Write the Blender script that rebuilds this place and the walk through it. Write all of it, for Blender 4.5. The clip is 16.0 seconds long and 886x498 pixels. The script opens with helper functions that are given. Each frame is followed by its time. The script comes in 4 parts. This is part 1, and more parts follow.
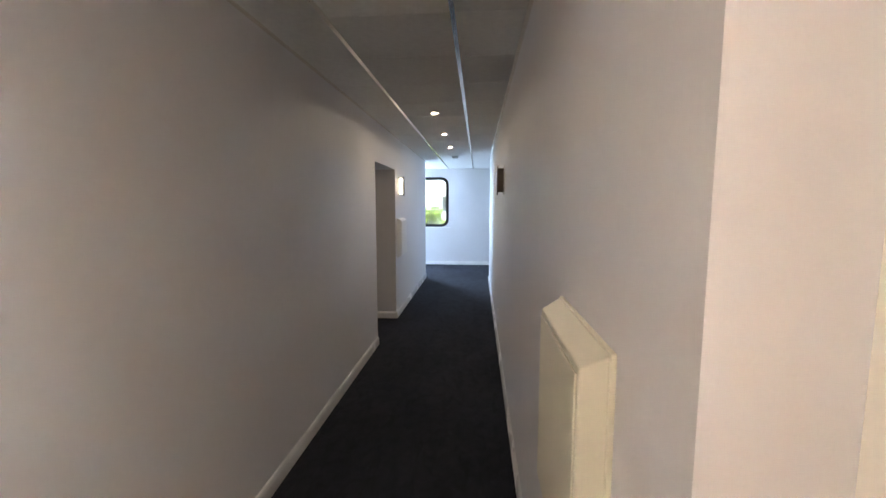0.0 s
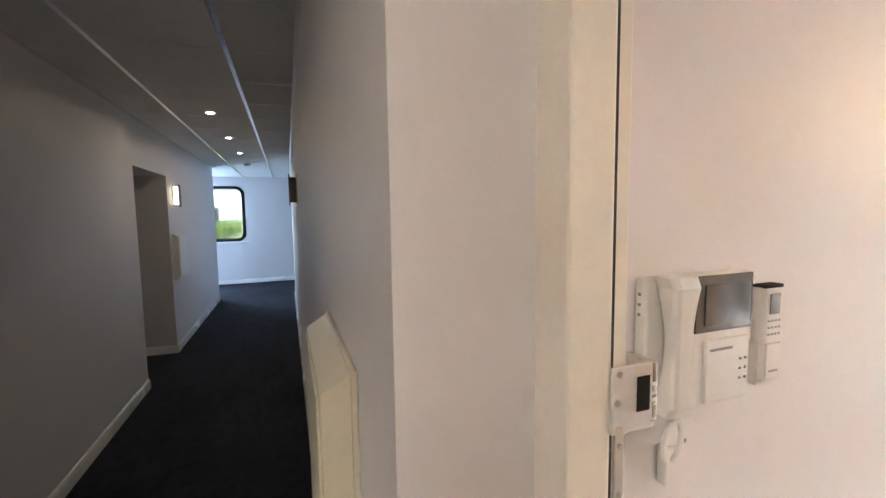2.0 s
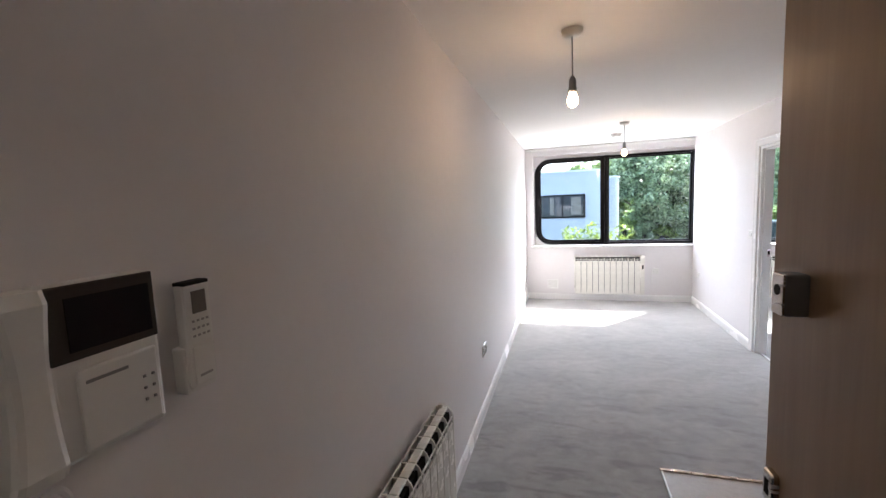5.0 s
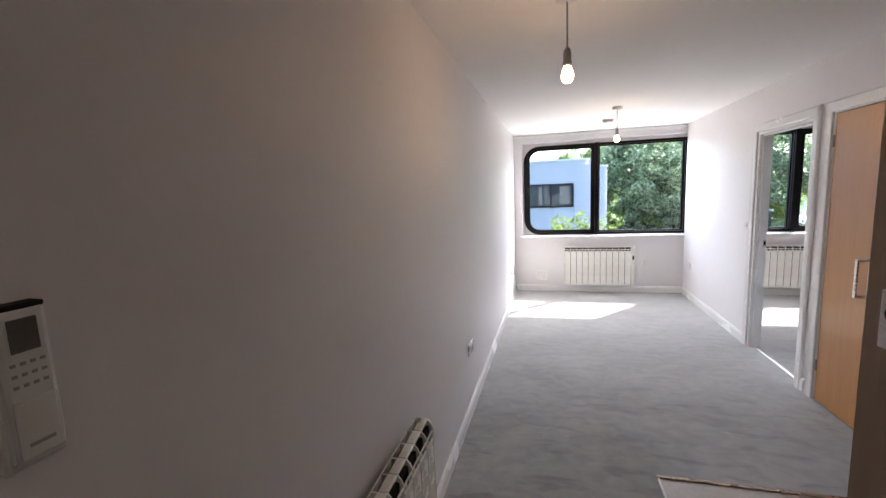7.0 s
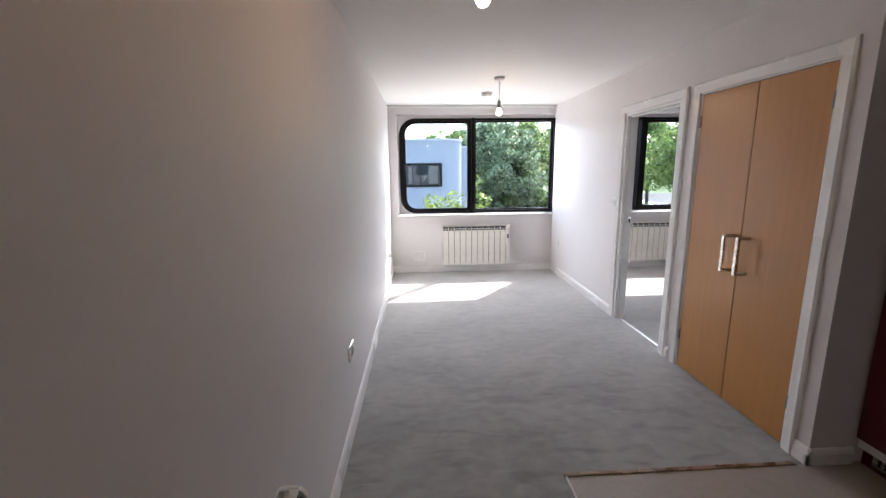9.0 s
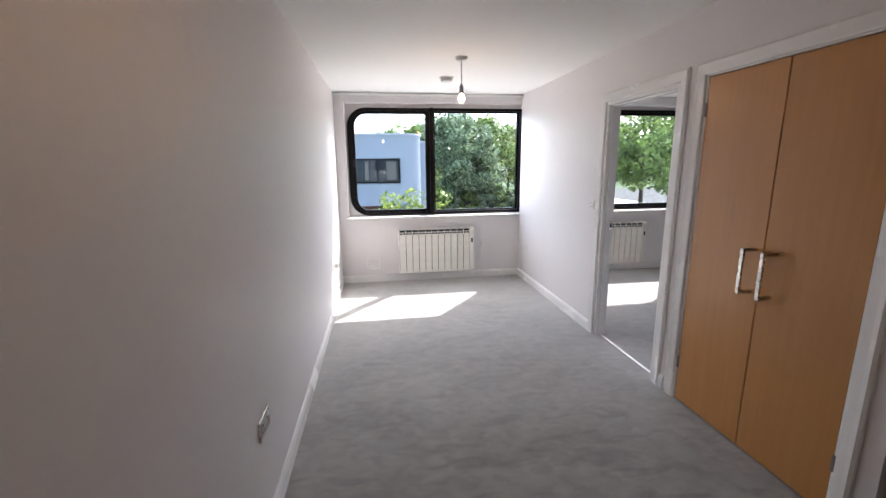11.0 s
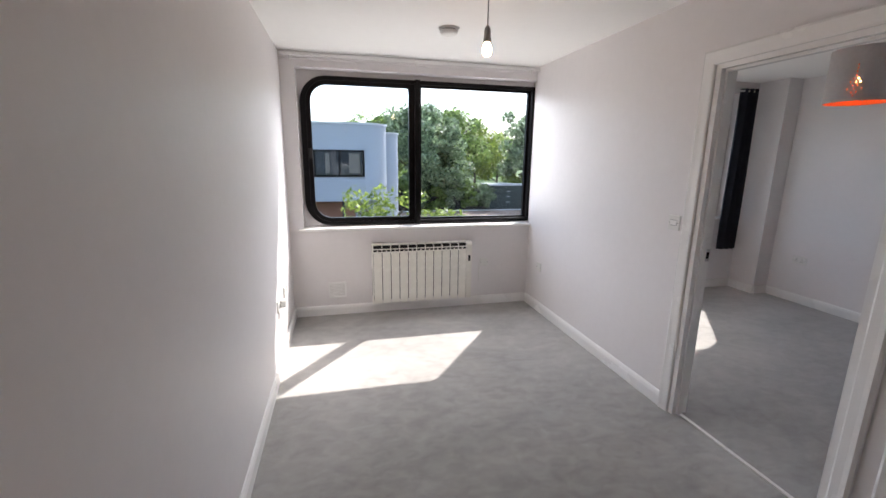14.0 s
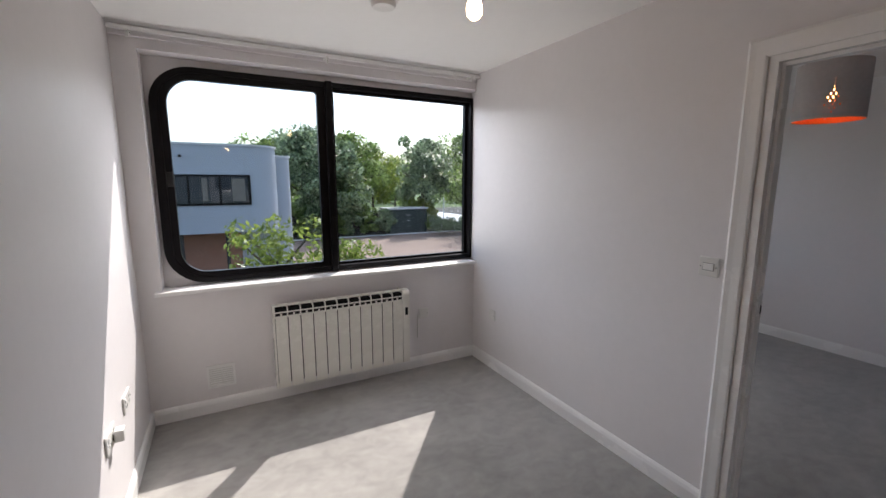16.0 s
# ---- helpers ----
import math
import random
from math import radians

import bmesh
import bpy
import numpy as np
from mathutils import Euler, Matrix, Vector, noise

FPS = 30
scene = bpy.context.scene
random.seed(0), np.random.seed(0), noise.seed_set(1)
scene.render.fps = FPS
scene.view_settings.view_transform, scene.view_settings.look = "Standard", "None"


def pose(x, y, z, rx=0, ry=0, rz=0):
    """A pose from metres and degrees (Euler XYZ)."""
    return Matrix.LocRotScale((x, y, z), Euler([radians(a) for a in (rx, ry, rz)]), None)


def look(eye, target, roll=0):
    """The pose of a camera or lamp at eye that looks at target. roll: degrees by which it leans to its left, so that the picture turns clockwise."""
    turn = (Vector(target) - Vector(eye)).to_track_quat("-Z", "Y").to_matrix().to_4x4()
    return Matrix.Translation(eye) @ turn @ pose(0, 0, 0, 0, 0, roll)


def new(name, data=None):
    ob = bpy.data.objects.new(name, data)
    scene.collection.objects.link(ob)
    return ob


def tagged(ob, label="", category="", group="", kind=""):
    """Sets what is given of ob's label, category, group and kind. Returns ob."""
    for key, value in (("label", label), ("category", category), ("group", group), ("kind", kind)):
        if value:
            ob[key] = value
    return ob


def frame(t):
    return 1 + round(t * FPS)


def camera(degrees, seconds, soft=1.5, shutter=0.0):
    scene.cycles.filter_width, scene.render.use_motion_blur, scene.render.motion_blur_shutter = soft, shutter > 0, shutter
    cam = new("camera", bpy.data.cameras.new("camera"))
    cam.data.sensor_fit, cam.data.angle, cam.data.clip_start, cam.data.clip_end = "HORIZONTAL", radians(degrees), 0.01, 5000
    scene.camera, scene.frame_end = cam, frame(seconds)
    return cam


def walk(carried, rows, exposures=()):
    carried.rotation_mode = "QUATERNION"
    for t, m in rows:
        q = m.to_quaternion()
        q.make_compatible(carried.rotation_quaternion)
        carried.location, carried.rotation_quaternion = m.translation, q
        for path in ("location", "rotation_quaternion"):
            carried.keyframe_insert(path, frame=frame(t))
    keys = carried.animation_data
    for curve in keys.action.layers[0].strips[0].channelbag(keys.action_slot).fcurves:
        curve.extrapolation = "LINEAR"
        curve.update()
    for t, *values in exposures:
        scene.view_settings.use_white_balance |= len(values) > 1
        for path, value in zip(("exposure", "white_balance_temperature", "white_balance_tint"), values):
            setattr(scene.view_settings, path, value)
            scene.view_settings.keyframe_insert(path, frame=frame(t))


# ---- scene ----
cam = camera(93.6, 16.0)
PATH = [
    (0, (1.57, -0.552, 1.624), (1.404, 1.43, 1.41), -0.0),
    (0.5, (1.592, -0.542, 1.627), (1.569, 1.448, 1.425), -0.2),
    (1, (1.625, -0.531, 1.628), (1.795, 1.453, 1.438), -0.7),
    (1.5, (1.675, -0.510, 1.624), (2.092, 1.437, 1.444), -0.6),
    (2, (1.717, -0.503, 1.621), (2.414, 1.364, 1.451), -0.8),
    (2.5, (1.770, -0.493, 1.609), (2.770, 1.233, 1.464), -0.7),
    (3, (1.820, -0.502, 1.599), (3.120, 1.012, 1.470), -1.1),
    (3.5, (1.864, -0.531, 1.601), (3.408, 0.734, 1.460), -1.3),
    (4, (1.916, -0.561, 1.602), (3.636, 0.446, 1.440), -1.7),
    (4.5, (1.968, -0.584, 1.598), (3.809, 0.176, 1.412), -2.1),
    (5, (1.991, -0.603, 1.595), (3.897, -0.039, 1.380), -2.4),
    (7.5, (2.345, -0.560, 1.580), (4.264, -0.082, 1.280), -2.4),
    (8, (2.510, -0.515, 1.551), (4.466, -0.254, 1.223), -2.0),
    (8.5, (2.647, -0.440, 1.524), (4.617, -0.471, 1.179), -1.4),
    (9, (2.710, -0.428, 1.524), (4.671, -0.533, 1.144), -0.7),
    (9.5, (2.780, -0.503, 1.540), (4.739, -0.579, 1.147), -0.6),
    (10, (2.935, -0.533, 1.534), (4.891, -0.692, 1.149), -0.8),
    (12.5, (4.097, -0.447, 1.532), (6.012, -0.818, 1.091), 0.2),
    (13, (4.333, -0.429, 1.525), (6.240, -0.830, 1.076), 0.3),
    (13.5, (4.595, -0.460, 1.527), (6.496, -0.899, 1.088), 0.3),
    (14, (4.788, -0.469, 1.524), (6.685, -0.937, 1.094), 0.7),
    (14.5, (5.055, -0.436, 1.539), (6.942, -0.949, 1.118), 0.3),
    (15, (5.312, -0.400, 1.545), (7.180, -0.989, 1.139), 0.1),
    (15.5, (5.584, -0.440, 1.535), (7.425, -1.135, 1.172), -0.1),
    (16, (5.785, -0.488, 1.533), (7.53, -1.413, 1.215), 0.1),
]
walk(cam, [(t, look(eye, target, roll)) for t, eye, target, roll in PATH],
     [(0.0, 7.5, 6650, 10), (1.0, 7.3, 6600, 10), (2.0, 6.85, 6450, 10), (2.5, 6.3, 6350, 10), (3.0, 5.7, 6200, 10), (3.5, 5.35, 6050, 11),
      (4.0, 4.95, 6000, 12), (4.5, 4.6, 6050, 12), (5.0, 4.52, 6100, 12), (8.0, 4.05, 6150, 13), (10.0, 3.95, 6200, 13), (12.5, 3.5, 6300, 13), (15.0, 3.0, 6450, 14), (16.0, 2.6, 6450, 14)])

# ---------------------------------------------------------------- light
SUN = Vector((0.74, -0.60, 1.0)).normalized()
world = bpy.data.worlds.new("sky")
scene.world = world
world.use_nodes = True
wn = world.node_tree.nodes
wl = world.node_tree.links
wn.clear()
w_out = wn.new("ShaderNodeOutputWorld")
w_bg = wn.new("ShaderNodeBackground")
w_sky = wn.new("ShaderNodeTexSky")
w_sky.sky_type = "NISHITA"
w_sky.sun_disc = False
w_sky.sun_elevation = math.asin(SUN.z)
w_sky.sun_rotation = math.atan2(SUN.x, SUN.y)
w_sky.dust_density = 2.0
# thin broken cloud over the blue
w_tc = wn.new("ShaderNodeTexCoord")
w_map = wn.new("ShaderNodeMapping")
w_map.inputs["Scale"].default_value = (1.6, 1.6, 6.0)
w_noise = wn.new("ShaderNodeTexNoise")
w_noise.inputs["Scale"].default_value = 1.7
w_noise.inputs["Detail"].default_value = 7.0
w_noise.inputs["Roughness"].default_value = 0.6
w_ramp = wn.new("ShaderNodeValToRGB")
w_ramp.color_ramp.elements[0].position, w_ramp.color_ramp.elements[0].color = 0.42, (0, 0, 0, 1)
w_ramp.color_ramp.elements[1].position, w_ramp.color_ramp.elements[1].color = 0.66, (0.85, 0.85, 0.85, 1)
w_mix = wn.new("ShaderNodeMix")
w_mix.data_type = "RGBA"
w_mix.inputs["B"].default_value = (3.3, 3.45, 3.7, 1)
wl.new(w_tc.outputs["Generated"], w_map.inputs["Vector"])
wl.new(w_map.outputs["Vector"], w_noise.inputs["Vector"])
wl.new(w_noise.outputs["Fac"], w_ramp.inputs["Fac"])
wl.new(w_ramp.outputs["Color"], w_mix.inputs["Factor"])
wl.new(w_sky.outputs["Color"], w_mix.inputs["A"])
wl.new(w_mix.outputs["Result"], w_bg.inputs["Color"])
w_bg.inputs["Strength"].default_value = 0.075
wl.new(w_bg.outputs["Background"], w_out.inputs["Surface"])

sun_data = bpy.data.lights.new("sun", "SUN")
sun_data.energy, sun_data.angle, sun_data.color = 1.0, radians(0.55), (1.0, 0.95, 0.88)
sun = new("sun", sun_data)
sun.matrix_world = look(SUN * 60, (0, 0, 0))


def daylight(name, centre, towards, width, height, power, colour, spread=180):
    """Soft lamp in a window's opening, for the light of sky and sunlit ground."""
    data = bpy.data.lights.new(name, "AREA")
    data.shape, data.size, data.size_y, data.energy, data.color = "RECTANGLE", width, height, power, colour
    data.spread = radians(spread)
    ob = new(name, data)
    ob.matrix_world = look(centre, Vector(centre) + Vector(towards))
    return ob


for y_mid, share in ((-1.28, 1.0), (-3.66, 0.19)):
    daylight("window_daylight_ground", (9.20, y_mid, 0.80), (-0.80, 0, 0.45), 1.75, 0.22, 2.1 * share, (1.0, 0.96, 0.91), 140)
    daylight("window_daylight_sky", (9.17, y_mid, 2.30), (-0.93, 0, -0.36), 1.75, 0.20, 3.6 * share, (0.95, 0.97, 1.0), 130)
daylight("lobby_daylight", (-1.10, 10.60, 1.68), (0.25, -1.0, -0.1), 1.0, 1.1, 1.5, (0.50, 0.70, 1.0))

# ---------------------------------------------------------------- materials


def material(name, base, rough=0.6, metal=0.0, var=0.06, scale=6.0, bump=0.0, bump_scale=200.0, coat=0.0, second=None, stretch=None, spec=0.5):
    """Painted or plain surface: base colour varied at two scales, with fine relief."""
    m = bpy.data.materials.new(name)
    m.use_nodes = True
    n, l = m.node_tree.nodes, m.node_tree.links
    b = n["Principled BSDF"]
    b.inputs["Metallic"].default_value = metal
    b.inputs["Coat Weight"].default_value = coat
    b.inputs["Specular IOR Level"].default_value = spec
    tc = n.new("ShaderNodeTexCoord")
    vec = tc.outputs["Object"]
    if stretch:
        mp = n.new("ShaderNodeMapping")
        mp.inputs["Scale"].default_value = stretch
        l.new(vec, mp.inputs["Vector"])
        vec = mp.outputs["Vector"]
    a, c = n.new("ShaderNodeTexNoise"), n.new("ShaderNodeTexNoise")
    a.inputs["Scale"].default_value, a.inputs["Detail"].default_value = scale, 5.0
    c.inputs["Scale"].default_value, c.inputs["Detail"].default_value = scale * 14, 3.0
    mix = n.new("ShaderNodeMath")
    mix.operation = "MULTIPLY_ADD"
    mix.inputs[1].default_value = 0.4
    l.new(vec, a.inputs["Vector"]), l.new(vec, c.inputs["Vector"])
    l.new(c.outputs["Fac"], mix.inputs[0]), l.new(a.outputs["Fac"], mix.inputs[2])
    ramp = n.new("ShaderNodeValToRGB")
    lo = second or tuple(v * (1 - var) for v in base)
    hi = tuple(min(1, v * (1 + var)) for v in base)
    ramp.color_ramp.elements[0].position, ramp.color_ramp.elements[0].color = 0.45, (*lo, 1)
    ramp.color_ramp.elements[1].position, ramp.color_ramp.elements[1].color = 0.95, (*hi, 1)
    l.new(mix.outputs[0], ramp.inputs["Fac"])
    l.new(ramp.outputs["Color"], b.inputs["Base Color"])
    rr = n.new("ShaderNodeMapRange")
    rr.inputs["From Min"].default_value, rr.inputs["From Max"].default_value = 0.3, 0.9
    rr.inputs["To Min"].default_value, rr.inputs["To Max"].default_value = max(0.02, rough - 0.07), min(1, rough + 0.07)
    l.new(a.outputs["Fac"], rr.inputs["Value"])
    l.new(rr.outputs["Result"], b.inputs["Roughness"])
    if bump:
        t = n.new("ShaderNodeTexNoise")
        t.inputs["Scale"].default_value, t.inputs["Detail"].default_value = bump_scale, 3.0
        bp = n.new("ShaderNodeBump")
        bp.inputs["Strength"].default_value, bp.inputs["Distance"].default_value = bump, 0.002
        l.new(vec, t.inputs["Vector"]), l.new(t.outputs["Fac"], bp.inputs["Height"])
        l.new(bp.outputs["Normal"], b.inputs["Normal"])
    return m


def carpet(name, dark, light, swirl=0.9, sheen=0.7):
    """Cut-pile carpet: brushed light and dark patches in the nap, with fibre relief."""
    m = bpy.data.materials.new(name)
    m.use_nodes = True
    n, l = m.node_tree.nodes, m.node_tree.links
    b = n["Principled BSDF"]
    b.inputs["Roughness"].default_value = 0.95
    b.inputs["Specular IOR Level"].default_value = 0.1
    b.inputs["Sheen Weight"].default_value = sheen
    tc = n.new("ShaderNodeTexCoord")
    mp = n.new("ShaderNodeMapping")
    mp.inputs["Scale"].default_value, mp.inputs["Rotation"].default_value = (1.25, 0.9, 1.0), (0, 0, 0.15)
    big, small, fibre = (n.new("ShaderNodeTexNoise") for _ in range(3))
    for node, s, d in ((big, 1.1, 6.0), (small, 11.0, 9.0), (fibre, 420.0, 2.0)):
        node.inputs["Scale"].default_value, node.inputs["Detail"].default_value = s, d
    big.inputs["Distortion"].default_value = swirl
    small.inputs["Distortion"].default_value = 0.6
    l.new(tc.outputs["Object"], mp.inputs["Vector"])
    l.new(mp.outputs["Vector"], big.inputs["Vector"]), l.new(mp.outputs["Vector"], small.inputs["Vector"])
    l.new(tc.outputs["Object"], fibre.inputs["Vector"])
    add = n.new("ShaderNodeMath")
    add.operation = "MULTIPLY_ADD"
    add.inputs[1].default_value = 0.8
    l.new(small.outputs["Fac"], add.inputs[0]), l.new(big.outputs["Fac"], add.inputs[2])
    add2 = n.new("ShaderNodeMath")
    add2.operation = "MULTIPLY_ADD"
    add2.inputs[1].default_value = 0.25
    l.new(fibre.outputs["Fac"], add2.inputs[0]), l.new(add.outputs[0], add2.inputs[2])
    ramp = n.new("ShaderNodeValToRGB")
    ramp.color_ramp.elements[0].position, ramp.color_ramp.elements[0].color = 0.45, (*dark, 1)
    ramp.color_ramp.elements[1].position, ramp.color_ramp.elements[1].color = 0.77, (*light, 1)
    scaled = n.new("ShaderNodeMath")
    scaled.operation = "MULTIPLY"
    scaled.inputs[1].default_value = 0.6
    l.new(add2.outputs[0], scaled.inputs[0])
    l.new(scaled.outputs[0], ramp.inputs["Fac"])
    # short darker scuffs where the nap lies the other way
    lie, scuff, edge, dull = n.new("ShaderNodeMapping"), n.new("ShaderNodeTexNoise"), n.new("ShaderNodeMapRange"), n.new("ShaderNodeMix")
    lie.inputs["Scale"].default_value, lie.inputs["Rotation"].default_value = (7.0, 2.2, 1.0), (0, 0, -0.2)
    scuff.inputs["Scale"].default_value, scuff.inputs["Detail"].default_value, scuff.inputs["Distortion"].default_value = 1.6, 6.0, 0.8
    edge.inputs["From Min"].default_value, edge.inputs["From Max"].default_value = 0.53, 0.66
    edge.inputs["To Max"].default_value = 0.42
    dull.data_type, dull.blend_type = "RGBA", "MULTIPLY"
    dull.inputs["B"].default_value = (0.35, 0.35, 0.35, 1)
    l.new(tc.outputs["Object"], lie.inputs["Vector"]), l.new(lie.outputs["Vector"], scuff.inputs["Vector"])
    # most worn by the entrance, nearly fresh towards the window
    split, worn, share = n.new("ShaderNodeSeparateXYZ"), n.new("ShaderNodeMapRange"), n.new("ShaderNodeMath")
    worn.inputs["From Min"].default_value, worn.inputs["From Max"].default_value = 4.2, 6.8
    worn.inputs["To Min"].default_value, worn.inputs["To Max"].default_value = 1.0, 0.2
    share.operation = "MULTIPLY"
    l.new(tc.outputs["Object"], split.inputs["Vector"]), l.new(split.outputs["X"], worn.inputs["Value"])
    l.new(edge.outputs["Result"], share.inputs[0]), l.new(worn.outputs["Result"], share.inputs[1])
    l.new(scuff.outputs["Fac"], edge.inputs["Value"]), l.new(share.outputs[0], dull.inputs["Factor"])
    l.new(ramp.outputs["Color"], dull.inputs["A"])
    l.new(dull.outputs["Result"], b.inputs["Base Color"])
    bp = n.new("ShaderNodeBump")
    bp.inputs["Strength"].default_value, bp.inputs["Distance"].default_value = 0.6, 0.005
    l.new(add2.outputs[0], bp.inputs["Height"])
    l.new(bp.outputs["Normal"], b.inputs["Normal"])
    return m


def wood(name, light, dark, rough=0.35, rot=(0, 0, 0)):
    """Straight-grained veneer, the grain running along z."""
    m = bpy.data.materials.new(name)
    m.use_nodes = True
    n, l = m.node_tree.nodes, m.node_tree.links
    b = n["Principled BSDF"]
    b.inputs["Roughness"].default_value = rough
    tc = n.new("ShaderNodeTexCoord")
    mp = n.new("ShaderNodeMapping")
    mp.inputs["Scale"].default_value = (26.0, 26.0, 1.3)
    mp.inputs["Rotation"].default_value = rot
    g, f = n.new("ShaderNodeTexNoise"), n.new("ShaderNodeTexNoise")
    g.inputs["Scale"].default_value, g.inputs["Detail"].default_value, g.inputs["Distortion"].default_value = 1.2, 6.0, 0.5
    f.inputs["Scale"].default_value, f.inputs["Detail"].default_value = 7.0, 3.0
    l.new(tc.outputs["Object"], mp.inputs["Vector"])
    l.new(mp.outputs["Vector"], g.inputs["Vector"]), l.new(mp.outputs["Vector"], f.inputs["Vector"])
    add = n.new("ShaderNodeMath")
    add.operation = "MULTIPLY_ADD"
    add.inputs[1].default_value = 0.35
    l.new(f.outputs["Fac"], add.inputs[0]), l.new(g.outputs["Fac"], add.inputs[2])
    ramp = n.new("ShaderNodeValToRGB")
    ramp.color_ramp.elements[0].position, ramp.color_ramp.elements[0].color = 0.4, (*dark, 1)
    ramp.color_ramp.elements[1].position, ramp.color_ramp.elements[1].color = 0.95, (*light, 1)
    l.new(add.outputs[0], ramp.inputs["Fac"])
    l.new(ramp.outputs["Color"], b.inputs["Base Color"])
    return m


def glass(name, tint, shine=0.06):
    m = bpy.data.materials.new(name)
    m.use_nodes = True
    n, l = m.node_tree.nodes, m.node_tree.links
    n.remove(n["Principled BSDF"])
    t, g, x = n.new("ShaderNodeBsdfTransparent"), n.new("ShaderNodeBsdfGlossy"), n.new("ShaderNodeMixShader")
    t.inputs["Color"].default_value = (*tint, 1)
    g.inputs["Roughness"].default_value = 0.02
    x.inputs["Fac"].default_value = shine
    l.new(t.outputs[0], x.inputs[1]), l.new(g.outputs[0], x.inputs[2])
    l.new(x.outputs[0], n["Material Output"].inputs["Surface"])
    return m


def glowing(name, colour, strength):
    m = bpy.data.materials.new(name)
    m.use_nodes = True
    b = m.node_tree.nodes["Principled BSDF"]
    b.inputs["Base Color"].default_value = (0.8, 0.78, 0.72, 1)
    b.inputs["Emission Color"].default_value = (*colour, 1)
    b.inputs["Emission Strength"].default_value = strength
    return m


def foliage(name, dark, light):
    m = bpy.data.materials.new(name)
    m.use_nodes = True
    n, l = m.node_tree.nodes, m.node_tree.links
    b = n["Principled BSDF"]
    b.inputs["Roughness"].default_value = 0.36
    b.inputs["Specular IOR Level"].default_value = 0.6
    geo = n.new("ShaderNodeNewGeometry")
    ramp = n.new("ShaderNodeValToRGB")
    ramp.color_ramp.elements[0].color, ramp.color_ramp.elements[1].color = (*dark, 1), (*light, 1)
    l.new(geo.outputs["Random Per Island"], ramp.inputs["Fac"])
    l.new(ramp.outputs["Color"], b.inputs["Base Color"])
    tr, x = n.new("ShaderNodeBsdfTranslucent"), n.new("ShaderNodeMixShader")
    x.inputs["Fac"].default_value = 0.5
    l.new(ramp.outputs["Color"], tr.inputs["Color"])
    l.new(b.outputs[0], x.inputs[1]), l.new(tr.outputs[0], x.inputs[2])
    l.new(x.outputs[0], n["Material Output"].inputs["Surface"])
    return m


WALL = material("wall_paint", (0.77, 0.742, 0.738), 0.52, var=0.03, scale=1.5, bump=0.12, bump_scale=160, spec=0.36)
CORR = material("corridor_paint", (0.70, 0.69, 0.70), 0.48, var=0.03, scale=1.2, bump=0.12, bump_scale=160)
CEIL = material("ceiling_paint", (0.86, 0.85, 0.83), 0.8, var=0.02, scale=1.2, bump=0.1, bump_scale=120)
TILE = material("ceiling_tile", (0.72, 0.72, 0.70), 0.9, var=0.05, scale=30, bump=0.5, bump_scale=260)
GLOSS = material("white_gloss_paint", (0.87, 0.86, 0.845), 0.28, var=0.02, scale=3, bump=0.05, bump_scale=90)
JAMB = material("cream_frame_paint", (0.80, 0.76, 0.67), 0.34, var=0.05, scale=5, bump=0.08, bump_scale=70)
TEE = material("white_metal_tee", (0.86, 0.82, 0.75), 0.22, metal=1.0, var=0.02, scale=3)
CARPET = carpet("grey_carpet", (0.235, 0.225, 0.209), (0.372, 0.358, 0.334), swirl=1.0)
DARK_CARPET = carpet("charcoal_carpet", (0.011, 0.012, 0.018), (0.026, 0.028, 0.040), sheen=0.03)
LAMINATE = wood("pale_laminate", (0.47, 0.41, 0.355), (0.40, 0.345, 0.295), 0.4, (0, radians(90), 0))
OAK = wood("oak_veneer", (0.56, 0.275, 0.090), (0.50, 0.238, 0.074), 0.28)
OAK_EDGE = material("oak_lipping", (0.30, 0.19, 0.09), 0.5, var=0.1, scale=20)
DOOR_BROWN = wood("entrance_door_veneer", (0.40, 0.27, 0.16), (0.31, 0.20, 0.115), 0.3)
BLACK = material("black_window_frame", (0.008, 0.007, 0.008), 0.36, var=0.2, scale=9, bump=0.03, spec=0.15)
GASKET = material("black_rubber", (0.012, 0.012, 0.012), 0.6, var=0.2)
STEEL = material("brushed_steel", (0.62, 0.60, 0.57), 0.28, metal=1.0, var=0.06, scale=8, stretch=(1, 1, 14))
CHROME = material("polished_metal", (0.75, 0.74, 0.72), 0.14, metal=1.0, var=0.03)
PLATE = material("painted_keep", (0.70, 0.69, 0.66), 0.26, metal=0.5, var=0.08, scale=12)
VENT_BACK = material("vent_mesh", (0.66, 0.65, 0.62), 0.7, var=0.1)
THRESHOLD = material("bright_threshold", (0.80, 0.79, 0.77), 0.42, metal=0.6, var=0.06, scale=10)
EDGE_BAR = material("worn_bronze_bar", (0.30, 0.22, 0.16), 0.3, metal=0.8, var=0.25, scale=14)
BRONZE = material("dark_bronze", (0.09, 0.07, 0.055), 0.4, metal=0.6, var=0.1)
# near-black for holes and black parts; also paints shade behind the radiator ribs
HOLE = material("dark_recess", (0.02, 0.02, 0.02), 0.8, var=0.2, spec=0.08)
PLASTIC = material("white_plastic", (0.74, 0.73, 0.70), 0.35, var=0.02, scale=8)
CREAM = material("cream_enamel", (0.70, 0.66, 0.52), 0.35, var=0.03, scale=5)
HEATER = material("white_enamel", (0.84, 0.82, 0.755), 0.3, var=0.02, scale=5)
GREYP = material("grey_plastic", (0.22, 0.22, 0.22), 0.4, var=0.06)
BUTTON = material("printed_grey_buttons", (0.34, 0.33, 0.32), 0.45, var=0.06)
